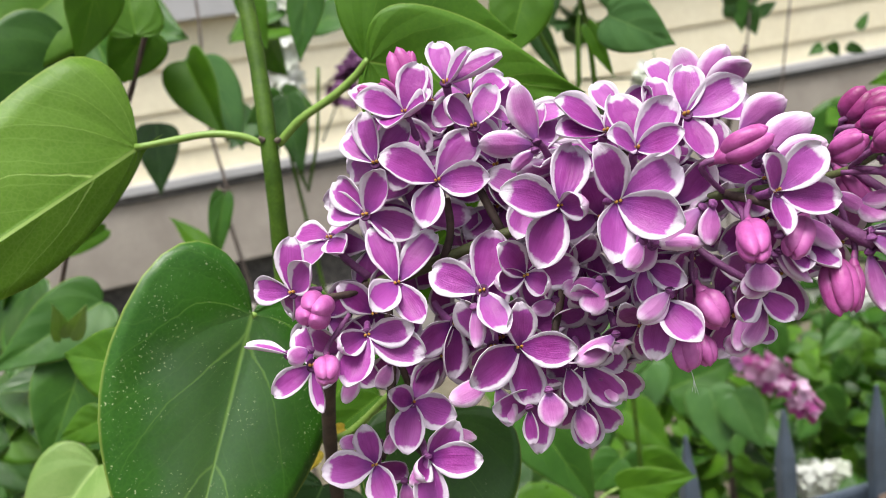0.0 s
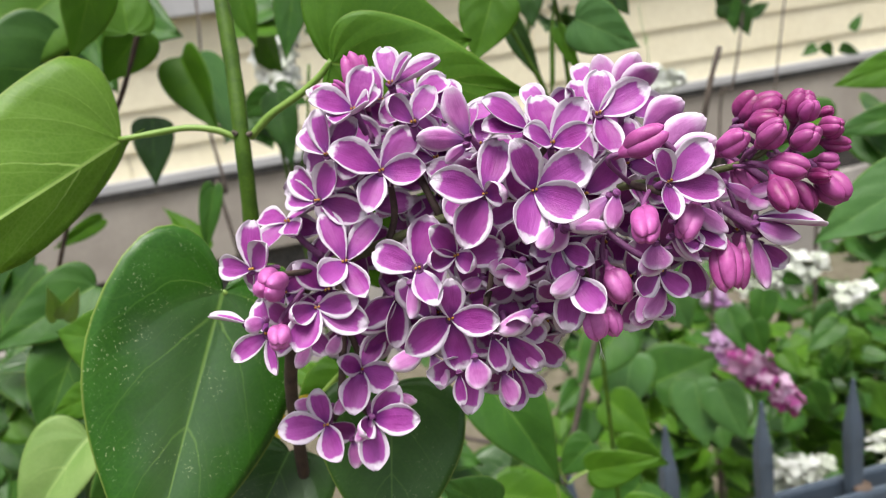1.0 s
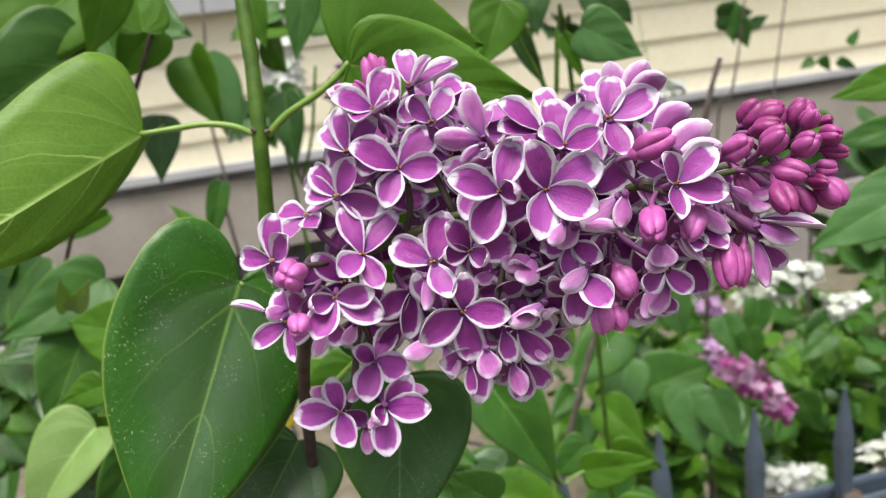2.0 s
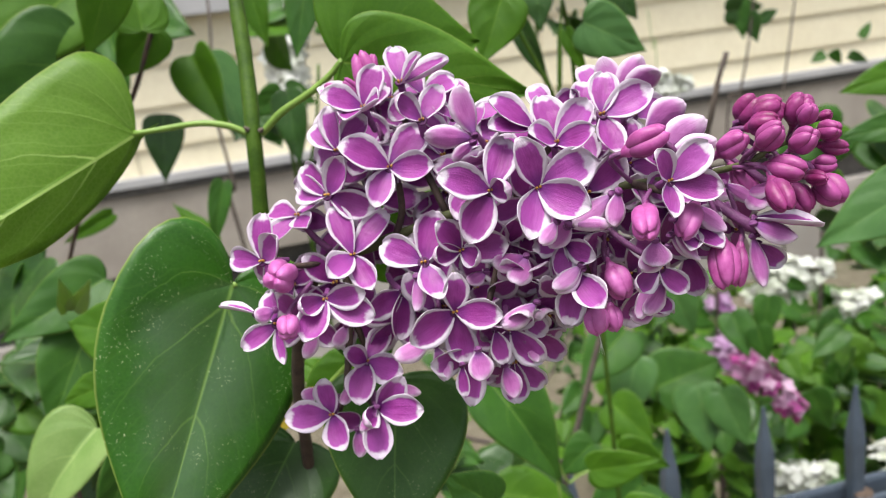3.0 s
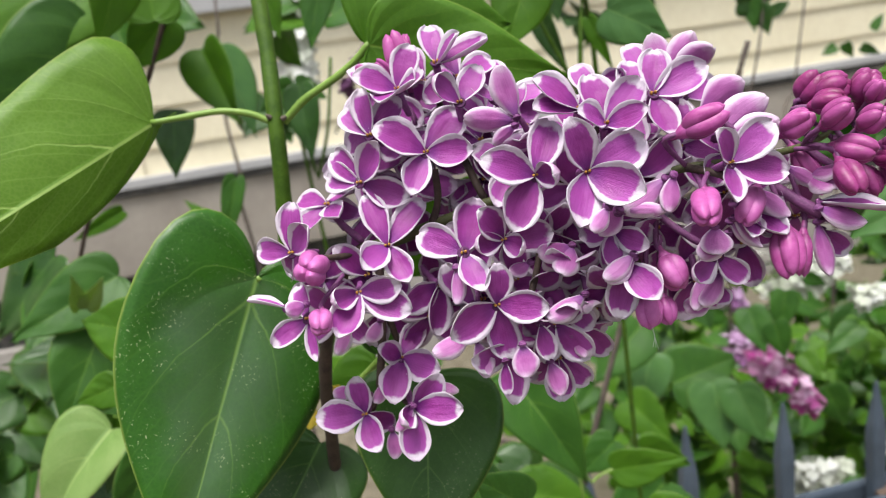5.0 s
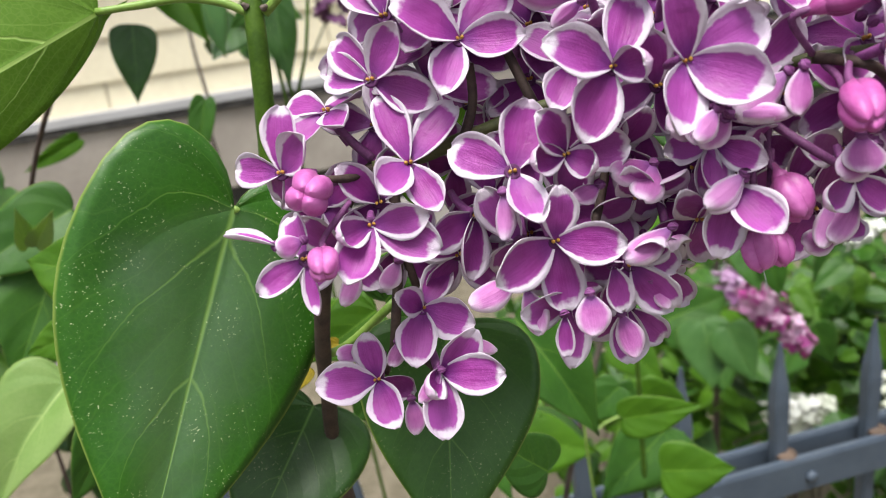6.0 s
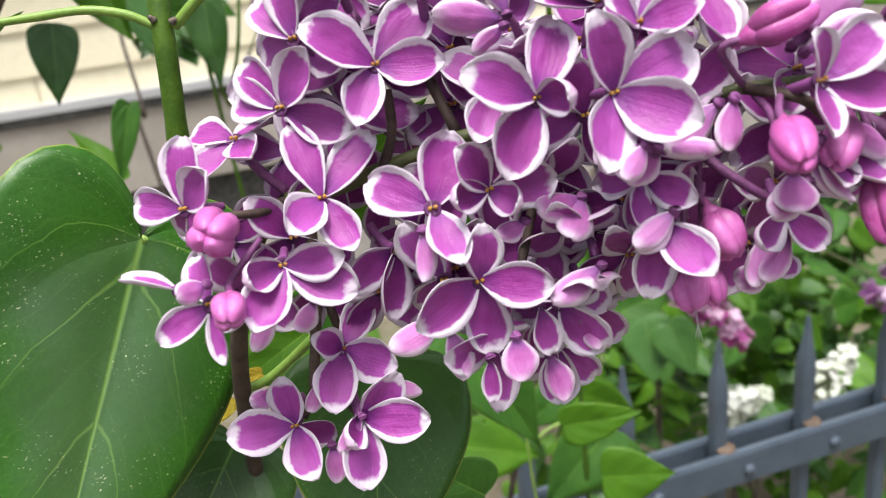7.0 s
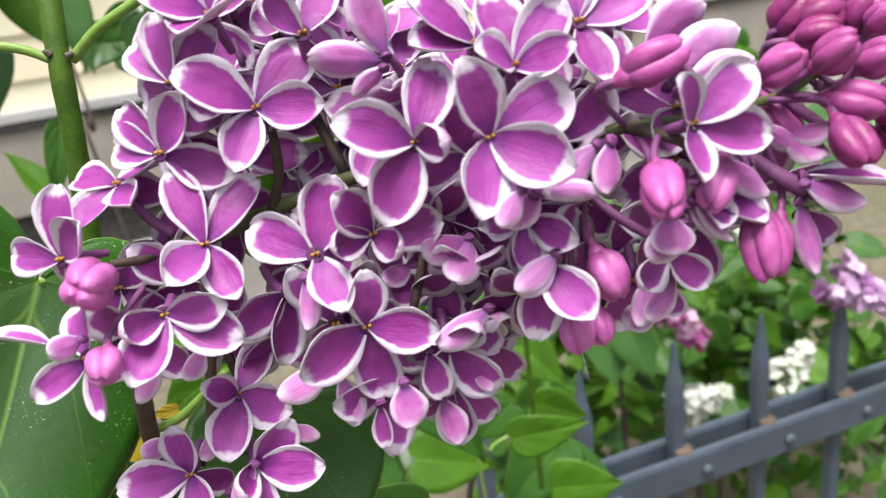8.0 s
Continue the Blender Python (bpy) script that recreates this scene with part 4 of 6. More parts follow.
floret((0.0165, 0.1597, 1.3465), 105, -42, (-17,-6,5.9,1.1), bare=True)
floret((0.0579, 0.1476, 1.3514), 93, -40, (-32,0,8.3,1.0), bare=True)
floret((0.0578, 0.1526, 1.3416), 90, -39, (-52,5,9.2,0.85), bare=True)
floret((0.065, 0.152, 1.3595), 94, -29, (-134,0,9.4,0.85), bare=True)
floret((0.0643, 0.1524, 1.3521), -81, -3, (-22,-2,7.3,0.95), bare=True)
floret((0.0599, 0.1492, 1.3542), 98, -33, (-123,3,8.4,0.5), bare=True)
floret((0.0788, 0.1527, 1.3546), -37, 80, (-64,-4,14.8,0.8), bare=True)
floret((0.0778, 0.1509, 1.3538), 93, -39, (-155,0,10.0,1.0), bare=True)
floret((0.0801, 0.1548, 1.3477), -78, -17, (-42,15,8.4,1.1), bare=True)
floret((0.0783, 0.1528, 1.3503), 94, -32, (-92,6,12.0,0.55), bare=True)
floret((0.0737, 0.1584, 1.3622), 91, -24, (-143,-2,8.6,0.7), bare=True)
floret((0.0172, 0.1685, 1.3791), 98, 3, (78,7,12.8,0.85), bare=True)
floret((0.0162, 0.1731, 1.3793), -101, 32, (69,-2,8.6,0.7), bare=True)
floret((0.0167, 0.1692, 1.3784), 100, 13, (11,-2,12.3,0.8), bare=True)
floret((0.0166, 0.1684, 1.3774), 99, 11, (-38,-1,6.9,0.9), bare=True)
floret((0.0121, 0.1742, 1.3833), -80, 40, (133,4,6.2), bare=True)
floret((0.0487, 0.1534, 1.3642), 94, -23, (-74,-4,8.4,0.9), bare=True)
floret((0.0476, 0.1568, 1.363), 101, -21, (-30,-3,12.2,0.8), bare=True)
floret((0.0587, 0.1568, 1.3703), 96, 2, (146,-2,13.8,0.95), bare=True)
floret((0.06, 0.1555, 1.3694), 90, -1, (164,-3,12.4,0.8), bare=True)
floret((0.0571, 0.1616, 1.3757), 94, 8, (148,1,11.3,1.1), bare=True)
floret((0.0364, 0.1629, 1.3574), 108, -40, (-52,-8,9.4), (-20,-3,9.4), bare=True)
floret((0.0265, 0.1621, 1.3487), 114, -47, (-47,-5,9.4), (-2,-8,9.4), bare=True)
floret((0.0792, 0.1598, 1.3599), 44, -62, (-166,-21,9.4), (-145,-5,9.4), (-2,-4,9.4), bare=True)
floret((0.0208, 0.173, 1.3716), 114, 49, (-95,10,9.4), (5,1,9.4), (44,-12,9.4), bare=True)
floret((0.0303, 0.1649, 1.3322), -69, -39, (-84,0,10.3), (-60,-4,10.3), (128,10,10.3))
floret((0.0210, 0.1723, 1.3374), -91, -12, (-170,-2,10.8), (-72,-8,10.8), (21,1,10.8), (115,-14,10.8))
floret((0.0401, 0.1666, 1.3404), -94, -17, (-137,-3,10.3), (-64,-5,10.3), (43,6,10.3), (107,-13,10.3))
floret((0.0264, 0.1745, 1.3529), -54, 8, (-90,8,11.3), (-1,-6,10.6), (100,1,10.6), (176,10,10.6))
floret((0.0191, 0.1766, 1.3560), -102, 2, (-141,0,12.3), (-76,-5,12.3), (21,13,12.3), (110,-7,12.4))
floret((0.0449, 0.1709, 1.3490), -69, -8, (-120,13,11.3), (-34,-5,10.9), (66,4,10.9), (141,2,10.9))
floret((0.0040, 0.1716, 1.3353), -89, -15, (-124,5,11.8), (-38,-3,11.8), (63,5,11.8), (156,-9,12.0))
floret((0.0670, 0.1682, 1.3430), -95, -3, (-176,-5,11.0), (-80,16,11.0), (20,1,11.0), (91,5,11.0))
floret((0.0517, 0.1669, 1.3401), -71, -8, (-108,18,11.7), (-31,2,11.1), (76,8,11.1), (164,8,11.1))
floret((0.0504, 0.1681, 1.3575), -83, -22, (-120,-2,10.3), (-56,-2,10.3), (62,3,10.3), (125,9,10.3))
floret((-0.0094, 0.1906, 1.3456), -73, -1, (-100,7,10.7), (-5,2,10.7), (89,3,10.7), (163,8,10.7))
floret((0.0200, 0.1702, 1.3258), -70, -6, (-110,-5,11.6), (-17,2,11.6), (75,-17,11.7), (168,5,11.6))
floret((0.0242, 0.1805, 1.3671), -91, 34, (-121,-1,11.1), (-45,12,11.1), (59,-1,11.1), (123,10,11.1))
floret((0.0196, 0.1762, 1.3459), -87, -18, (-111,1,11.4), (-8,3,11.9), (63,7,11.4), (163,3,11.4))
floret((0.0704, 0.1708, 1.3574), -97, -4, (-135,-5,10.3), (-58,4,10.3), (40,4,10.3), (111,0,10.3))
floret((-0.0018, 0.1770, 1.3418), -102, -2, (-151,-6,11.2), (-69,2,11.2), (36,5,11.2), (111,-10,11.4))
floret((0.0368, 0.1816, 1.3800), -93, 40, (-147,4,10.6), (-71,1,10.6), (30,6,10.7), (114,3,10.6))
floret((0.0504, 0.1856, 1.3825), -74, 35, (-160,11,10.7), (-91,-11,10.7), (19,8,10.7), (104,-1,10.7))
floret((0.0437, 0.1744, 1.3594), -91, -11, (-105,-6,11.7), (-11,-1,11.8), (61,5,11.7), (169,1,12.0))
floret((0.0297, 0.1729, 1.3385), -85, -14, (-135,-12,11.0), (-48,9,11.0), (25,-13,11.1), (130,2,11.0))
floret((-0.0009, 0.1867, 1.3515), -64, -10, (-99,-5,10.3), (-18,-5,10.3), (87,1,10.3), (175,8,10.3))
floret((0.0339, 0.1490, 1.3599), 100, -28, (-46,0,6.6,1.01), bare=True)
floret((0.0387, 0.1510, 1.3483), 98, -26, (-31,0,8.8,0.81), bare=True)
floret((0.0552, 0.1470, 1.3535), 80, -40, (-88,0,6.4,1.69), bare=True)
floret((0.0535, 0.1530, 1.3411), 84, -31, (-74,0,8.2,0.80), bare=True)
floret((0.0574, 0.1540, 1.3379), -102, 24, (-79,0,4.7,1.62), bare=True)
floret((0.0804, 0.1560, 1.3498), 64, -15, (175,0,7.3,0.81), bare=True)
floret((0.0809, 0.1580, 1.3459), -103, 14, (-31,0,6.3,1.08), bare=True)
floret((0.0597, 0.1490, 1.3575), 70, -20, (-144,0,6.4,1.22), bare=True)
floret((0.0656, 0.1530, 1.3517), -104, 16, (-22,0,6.1,0.94), bare=True)
floret((0.0365, 0.1540, 1.3571), 73, -14, (179,0,10.2,0.57), bare=True)
floret((0.0592, 0.1500, 1.3535), 75, -18, (-137,0,7.7,0.81), bare=True)
bud((-0.0353, 0.1658, 1.3498), (-0.0344, 0.154, 1.3523), 4.8, 2)
bud((-0.0331, 0.1551, 1.3415), (-0.0325, 0.1484, 1.3393), 3.2, 1)
bud((0.0415, 0.1533, 1.3377), (0.0409, 0.1485, 1.3315), 3.2, 1)
bud((0.0451, 0.1544, 1.3367), (0.0455, 0.1508, 1.331), 2.5, 1)
bud((0.046, 0.1557, 1.3459), (0.0484, 0.1501, 1.3394), 3.7, 1)
bud((0.0656, 0.1518, 1.3595), (0.0607, 0.1456, 1.3537), 3.2, 1)
bud((-0.0093, 0.1907, 1.3896), (-0.0122, 0.1917, 1.4023), 4.3)
bud((-0.01, 0.1904, 1.392), (-0.0082, 0.1931, 1.4014), 2.3)
bud((-0.0122, 0.1866, 1.3906), (-0.0158, 0.1835, 1.396), 2.0)
bud((-0.0174, 0.1845, 1.3923), (-0.0209, 0.1828, 1.3949), 1.8)
bud((0.0514, 0.1559, 1.3726), (0.0607, 0.1537, 1.3769), 4.0)
bud((0.0533, 0.1464, 1.3612), (0.0511, 0.1359, 1.3577), 3.7)
bud((0.0707, 0.1514, 1.3508), (0.0701, 0.1446, 1.3409), 4.0)
bud((0.0757, 0.1537, 1.3482), (0.0735, 0.1492, 1.3396), 2.6)
bud((0.0819, 0.1634, 1.3758), (0.0886, 0.1606, 1.3787), 4.3, -1)
bud((0.0802, 0.1657, 1.3744), (0.0836, 0.1637, 1.3811), 3.9, -1)
bud((0.08, 0.1601, 1.3741), (0.0862, 0.1559, 1.3759), 3.2, -1)
bud((0.0804, 0.1544, 1.3706), (0.0845, 0.1498, 1.3753), 3.4, -1)
bud((0.072, 0.1545, 1.3699), (0.0764, 0.1498, 1.3743), 3.6)
bud((0.0919, 0.1641, 1.3731), (0.0934, 0.161, 1.3804), 4.1, -1)
bud((0.0922, 0.1601, 1.3739), (0.0934, 0.1562, 1.3782), 2.6, -1)
bud((0.089, 0.1572, 1.3687), (0.0922, 0.1523, 1.3728), 3.3, -1)
bud((0.0979, 0.1648, 1.3703), (0.1005, 0.1591, 1.3717), 3.0, -1)
bud((0.0979, 0.1647, 1.3674), (0.1036, 0.1618, 1.3663), 2.5, -1)
bud((0.082, 0.1541, 1.3659), (0.089, 0.1482, 1.3648), 3.6, -1)
bud((0.0959, 0.163, 1.3635), (0.1005, 0.1602, 1.3633), 2.7, -1)
bud((0.0818, 0.1498, 1.3635), (0.0826, 0.1422, 1.3581), 3.5, -1)
bud((0.0895, 0.1598, 1.3601), (0.0922, 0.1552, 1.3534), 3.2, -1)
bud((0.0953, 0.1599, 1.3607), (0.099, 0.1537, 1.3555), 4.1, -1)
bud((0.092, 0.1578, 1.3617), (0.0947, 0.1519, 1.362), 2.1, -1)
bud((0.0771, 0.1629, 1.3651), (0.0826, 0.1587, 1.355), 3.1)
bud((0.0988, 0.1671, 1.3733), (0.101, 0.1645, 1.3746), 1.6, -1)

# ---- the shrub behind ----
shrub = thing("lilac_shrub", (0.1, 0.45, 0.0), "green lilac shrub with thin stems and heart-shaped leaves", "shrub")
leaf(shrub, (-0.1800, 0.3022, 1.2465), (-0.0310, -0.036, -0.026), (0.2, -0.51, 0.84), 0.72, 30, 0.45, YOUNG)
leaf(shrub, (-0.1829, 0.3111, 1.2489), (-0.0092, -0.0081, -0.0276), (0.79, -0.6, -0.09), 0.7, 20, 0.2, LIGHT)
leaf(shrub, (-0.1394, 0.2765, 1.2999), (-0.0334, 0.0091, 0.0065), (-0.14, -0.86, 0.5), 0.8, 10, 0.1, LIGHT)
leaf(shrub, (-0.1928, 0.3658, 1.3025), (-0.0488, -0.0299, -0.0184), (0.3, -0.8, 0.52), 0.6, 15, 0.1, MID)
leaf(shrub, (-0.2368, 0.4298, 1.2452), (-0.0626, -0.0249, 0.0057), (0.26, -0.47, 0.84), 0.4, 20, 0.1, DARK)
leaf(shrub, (-0.2066, 0.3573, 1.2748), (-0.0129, -0.032, -0.0385), (0.55, -0.72, 0.42), 0.75, 10, 0.1, MID)
leaf(shrub, (-0.1792, 0.3149, 1.2623), (-0.0212, -0.0033, -0.0052), (0.04, -0.91, 0.42), 0.8, 10, 0.1, LIGHT)
leaf(shrub, (-0.1947, 0.344, 1.2203), (-0.0168, -0.0087, -0.0273), (0.57, -0.82, -0.09), 0.7, 15, 0.1, DARK)
leaf(shrub, (-0.1562, 0.2905, 1.2403), (-0.0169, -0.0203, -0.0319), (0.67, -0.74, 0.12), 0.6, 15, 0.1, MID)
leaf(shrub, (-0.2033, 0.342, 1.2945), (0.0094, -0.0149, 0.019), (0.52, -0.52, -0.67), 0.35, 20, 0.1, YOUNG)
leaf(shrub, (-0.1999, 0.3422, 1.2941), (0.0194, -0.0147, 0.0164), (-0.04, -0.77, -0.64), 0.35, 20, 0.1, YOUNG)
leaf(shrub, (-0.2054, 0.5975, 1.4142), (0.0240, -0.0294, -0.0568), (-0.3, -0.89, 0.34), 0.62, 28, 0.1, LIGHT)
leaf(shrub, (-0.2063, 0.6324, 1.4134), (0.0278, -0.0157, -0.0692), (0.75, -0.51, 0.42), 0.6, 15, 0.1, GREY)
leaf(shrub, (-0.2272, 0.5685, 1.3747), (-0.0037, -0.0137, -0.0508), (0.41, -0.89, 0.21), 0.58, 12, 0.05, DARK, 0)
leaf(shrub, (-0.1526, 0.4602, 1.3324), (-0.0119, -0.0117, -0.0405), (0.02, -0.96, 0.27), 0.34, 20, 0.1, MID)
leaf(shrub, (-0.183, 0.4969, 1.2846), (-0.022, 0.0069, 0.0337), (0.72, -0.42, 0.56), 0.5, 20, 0.1, LIGHT)
leaf(shrub, (-0.2742, 0.5463, 1.3064), (-0.0411, -0.0083, -0.0178), (0.19, -0.98, 0.03), 0.3, 20, 0.1, LIGHT)
leaf(shrub, (-0.15, 0.3814, 1.4263), (-0.0019, 0.0087, 0.0339), (0.4, -0.88, 0.25), 0.8, 10, 0.1, LIGHT)
leaf(shrub, (-0.1788, 0.3857, 1.4525), (-0.0488, -0.035, -0.0374), (0.4, -0.87, 0.28), 0.7, 10, 0.1, LIME)
leaf(shrub, (-0.1545, 0.3674, 1.4535), (-0.0126, -0.0112, -0.0383), (0.84, -0.54, -0.12), 0.7, 10, 0.1, LIME)
leaf(shrub, (-0.1525, 0.4024, 1.4282), (-0.0226, -0.0086, -0.025), (0.4, -0.92, -0.04), 0.8, 10, 0.1, LIGHT)
leaf(shrub, (-0.2388, 0.4914, 1.4802), (-0.0658, -0.0156, -0.037), (0.33, -0.92, -0.2), 0.8, 10, 0.1, LIME)
leaf(shrub, (-0.1801, 0.3772, 1.4225), (-0.0500, -0.0380, -0.0330), (0.45, -0.88, 0.10), 0.8, 10, 0.1, MID)
leaf(shrub, (-0.1907, 0.4816, 1.4267), (0.0131, -0.002, -0.0122), (0.1, -0.96, 0.26), 0.6, 10, 0.1, GREY)
leaf(shrub, (-0.1313, 0.578, 1.3782), (0.0024, -0.0142, -0.055), (-0.1, -0.96, 0.25), 0.5, 15, 0.1, DARK)
leaf(shrub, (-0.1356, 0.5777, 1.3788), (-0.0278, -0.0065, -0.0153), (0.22, -0.98, 0.02), 0.7, 10, 0.1, MID)
leaf(shrub, (-0.1508, 0.595, 1.3706), (0.0294, -0.0231, -0.0189), (-0.3, -0.81, 0.51), 0.7, 10, 0.1, DARK)
leaf(shrub, (-0.1227, 0.4941, 1.4511), (0.0063, -0.0098, -0.0394), (-0.11, -0.97, 0.22), 0.5, 10, 0.1, LIGHT)
leaf(shrub, (-0.0759, 0.444, 1.4421), (-0.0111, -0.0114, -0.0396), (-0.04, -0.96, 0.29), 0.5, 10, 0.1, MID)
leaf(shrub, (0.0322, 0.3539, 1.4177), (-0.0124, -0.0086, -0.0287), (0.1, -0.96, 0.25), 0.85, 10, 0.05, LIGHT)
leaf(shrub, (0.073, 0.3948, 1.4016), (0.0312, -0.002, -0.0181), (0.01, -0.99, 0.13), 0.8, 8, 0.05, GREY)
leaf(shrub, (0.0659, 0.4141, 1.3984), (0.009, -0.0065, -0.0277), (-0.46, -0.88, 0.06), 0.3, 20, 0.1, LIGHT)
leaf(shrub, (0.0443, 0.4978, 1.4084), (0.0149, -0.0102, -0.044), (-0.56, -0.83, 0), 0.35, 20, 0.1, DARK)
leaf(shrub, (0.1135, 0.6136, 1.4305), (0.0086, -0.0095, -0.039), (-0.19, -0.96, 0.19), 0.7, 10, 0.1, DARK)
leaf(shrub, (0.0648, 0.612, 1.4411), (0.0017, -0.011, -0.0423), (-0.08, -0.97, 0.25), 0.7, 10, 0.1, DARK)
leaf(shrub, (0.1292, 0.6112, 1.4159), (0.0109, -0.0038, -0.0182), (-0.22, -0.97, 0.07), 0.7, 10, 0.1, DARK)
leaf(shrub, (0.0035, 0.3616, 1.2265), (0.0367, -0.0304, -0.0470), (0.14, -0.79, 0.59), 0.62, 30, 0.3, MID)
leaf(shrub, (0.0642, 0.448, 1.1328), (-0.0247, -0.0071, -0.0187), (-0.1, -0.88, 0.47), 0.8, 10, 0.2, MID)
leaf(shrub, (0.0064, 0.2398, 1.2291), (-0.0168, -0.0071, 0.0182), (0.53, -0.83, 0.17), 0.8, 10, 0.1, MID)
leaf(shrub, (0.0741, 0.3848, 1.1163), (0.0366, -0.0102, 0.0033), (-0.28, -0.91, 0.31), 0.85, 6, 0.15, LIGHT, 0.2)
leaf(shrub, (0.0568, 0.3959, 1.1441), (0.0408, -0.0086, 0.0077), (-0.24, -0.94, 0.23), 0.55, 14, 0.1, LIGHT)
leaf(branch, (-0.0497, 0.2237, 1.29), (-0.0064, -0.0045, 0.0018), (0.54, -0.48, 0.69), 0.5, 20, 0.1, YELLOW)
leaf(branch, (-0.0616, 0.2307, 1.2797), (-0.0095, -0.0072, -0.0053), (0.1, -0.68, 0.73), 0.6, 20, 0.1, YELLOW)
leaf(shrub, (-0.0232, 0.3317, 1.194), (-0.0143, 0.0058, 0.0271), (0.22, -0.92, 0.32), 0.8, 10, 0.1, MID)
leaf(shrub, (-0.082, 0.3849, 1.219), (-0.0239, 0.0028, 0.0189), (0.22, -0.89, 0.41), 0.8, 10, 0.1, LIGHT)
leaf(shrub, (-0.1081, 0.3351, 1.2359), (0.0067, -0.004, -0.0177), (0.34, -0.88, 0.33), 0.8, 10, 0.1, MID)
leaf(shrub, (0.238, 0.383, 1.3003), (-0.0529, 0.0083, -0.0292), (-0.42, -0.71, 0.57), 0.6, 15, 0.1, GREY)
leaf(shrub, (0.2921, 0.5032, 1.3447), (-0.0477, -0.0059, -0.0061), (0.07, -0.93, 0.36), 0.5, 10, 0.1, LIGHT)
leaf(shrub, (0.3149, 0.5467, 1.3047), (-0.0562, -0.0061, -0.0043), (0.07, -0.92, 0.39), 0.4, 10, 0.1, MID)
leaf(shrub, (0.2771, 0.5851, 1.2663), (0.0062, -0.0052, -0.0218), (-0.35, -0.93, 0.12), 0.4, 10, 0.1, LIGHT)
leaf(branch, (-0.0269, 0.2328, 1.3324), (0.0305, -0.0017, 0.0226), (0.11, -0.97, -0.22), 0.7, 12, 0.1, LIGHT)
leaf(branch, (0.022, 0.2426, 1.3134), (-0.0104, -0.0032, 0.031), (0.14, -0.99, -0.05), 0.8, 12, 0.1, MID)
leaf(branch, (0.0482, 0.2538, 1.3473), (0.0118, -0.0157, -0.0243), (-0.21, -0.86, 0.46), 0.7, 12, 0.1, DARK)
leaf(branch, (-0.0344, 0.224, 1.3012), (0.0191, -0.0035, 0.0198), (-0.17, -0.99, -0.01), 0.7, 12, 0.1, MID)
leaf(shrub, (-0.0441, 0.2631, 1.2815), (-0.0254, -0.0052, -0.0141), (-0.08, -0.88, 0.47), 0.75, 12, 0.1, LIGHT)
leaf(shrub, (-0.0465, 0.2735, 1.2525), (-0.0139, -0.0063, -0.0167), (-0.11, -0.9, 0.43), 0.8, 12, 0.1, MID)
stalk("stem", shrub, 2, 2.5, BARK, (0.1926, 0.5626, 1.3674), (0.1843, 0.5568, 1.348), (0.1766, 0.5582, 1.3165), (0.167, 0.5768, 1.2722), (0.1, 0.56, 1.2), (0, 0.52, 0.8), (-0.02, 0.5, 0))
stalk("stem", shrub, 1.5, 2.5, BARK, (0.4844, 1.3798, 1.4558), (0.4561, 1.3448, 1.3319), (0.4392, 1.3427, 1.2506), (0.4106, 1.3393, 1.1291), (0.4, 1.4, 0))
stalk("stem", shrub, 1.5, 2.5, BARK, (0.6354, 1.6003, 1.4535), (0.6051, 1.5655, 1.3313), (0.5781, 1.5336, 1.2192), (0.5462, 1.4877, 1.0551), (0.7, 1.6, 0))
stalk("stem", shrub, 1.5, 2.5, BARK, (-0.3241, 1.0169, 1.5347), (-0.3213, 0.9987, 1.4643), (-0.3269, 0.9689, 1.3529), (-0.313, 0.9439, 1.253), (-0.3121, 0.9393, 1.156), (-0.2, 1, 0))
stalk("stem", shrub, 1.2, 1.6, STEM, (0.0307, 0.4516, 1.4345), (0.0379, 0.4462, 1.4115), (0.05, 0.4505, 1.3844), (0.061, 0.4545, 1.3563), (0.0773, 0.473, 1.3025), (0.1, 0.5, 0))
stalk("stem", shrub, 1.4, 1.3, TWIG, (-0.1462, 0.407, 1.4436), (-0.1545, 0.4011, 1.4241), (-0.1716, 0.4023, 1.3946), (-0.1986, 0.4132, 1.3666), (-0.2360, 0.4350, 1.3278), (-0.2700, 0.4550, 1.2778), (-0.3000, 0.4700, 1.2200), (-0.3300, 0.5000, 1.1000), (-0.3500, 0.5300, 0.7000), (-0.3500, 0.5500, 0))
stalk("stem", shrub, 1.2, 1.5, STEM, (-0.1097, 0.6052, 1.3957), (-0.1178, 0.5911, 1.3446), (-0.1314, 0.59, 1.3054), (-0.1387, 0.5986, 1.2616), (-0.08, 0.66, 0))
stalk("stem", shrub, 0.8, 1.2, STEM, (-0.172, 0.2934, 1.257), (-0.1576, 0.2931, 1.2506), (-0.153, 0.3017, 1.203), (-0.08, 0.4, 0))
stalk("stem", shrub, 0.8, 1, PETIOLE, (0.0646, 0.4261, 1.1282), (0.0455, 0.4223, 1.1202), (0.0393, 0.4157, 1.0972), (0.08, 0.45, 0.6), (0.08, 0.45, 0))
stalk("stem", shrub, 0.6, 0.9, PETIOLE, (0.3162, 1.456, 1.4078), (0.3184, 1.4381, 1.3388), (0.3204, 1.4301, 1.2288), (0.3, 1.5, 0))


# ---- the hedge behind the fence, and other flower heads ----
hedge = thing("lilac_hedge", (0.6, 1.3, 0.0), "dense green lilac hedge growing behind the fence", "hedge")
thicket = thing("green_thicket", (0.9, 1.8, 0.0), "bright green leafy thicket behind the lilac hedge", "shrub")
undergrowth = thing("low_undergrowth", (0.5, 1.6, 0.0), "low green undergrowth on brown soil", "plant")
COATS = {"m": (MID, MID, DARK, LIGHT), "d": (DARK, DARK, MID), "l": (LIGHT, LIME, LIGHT, MID), "g": (GREY, LIME, MID)}


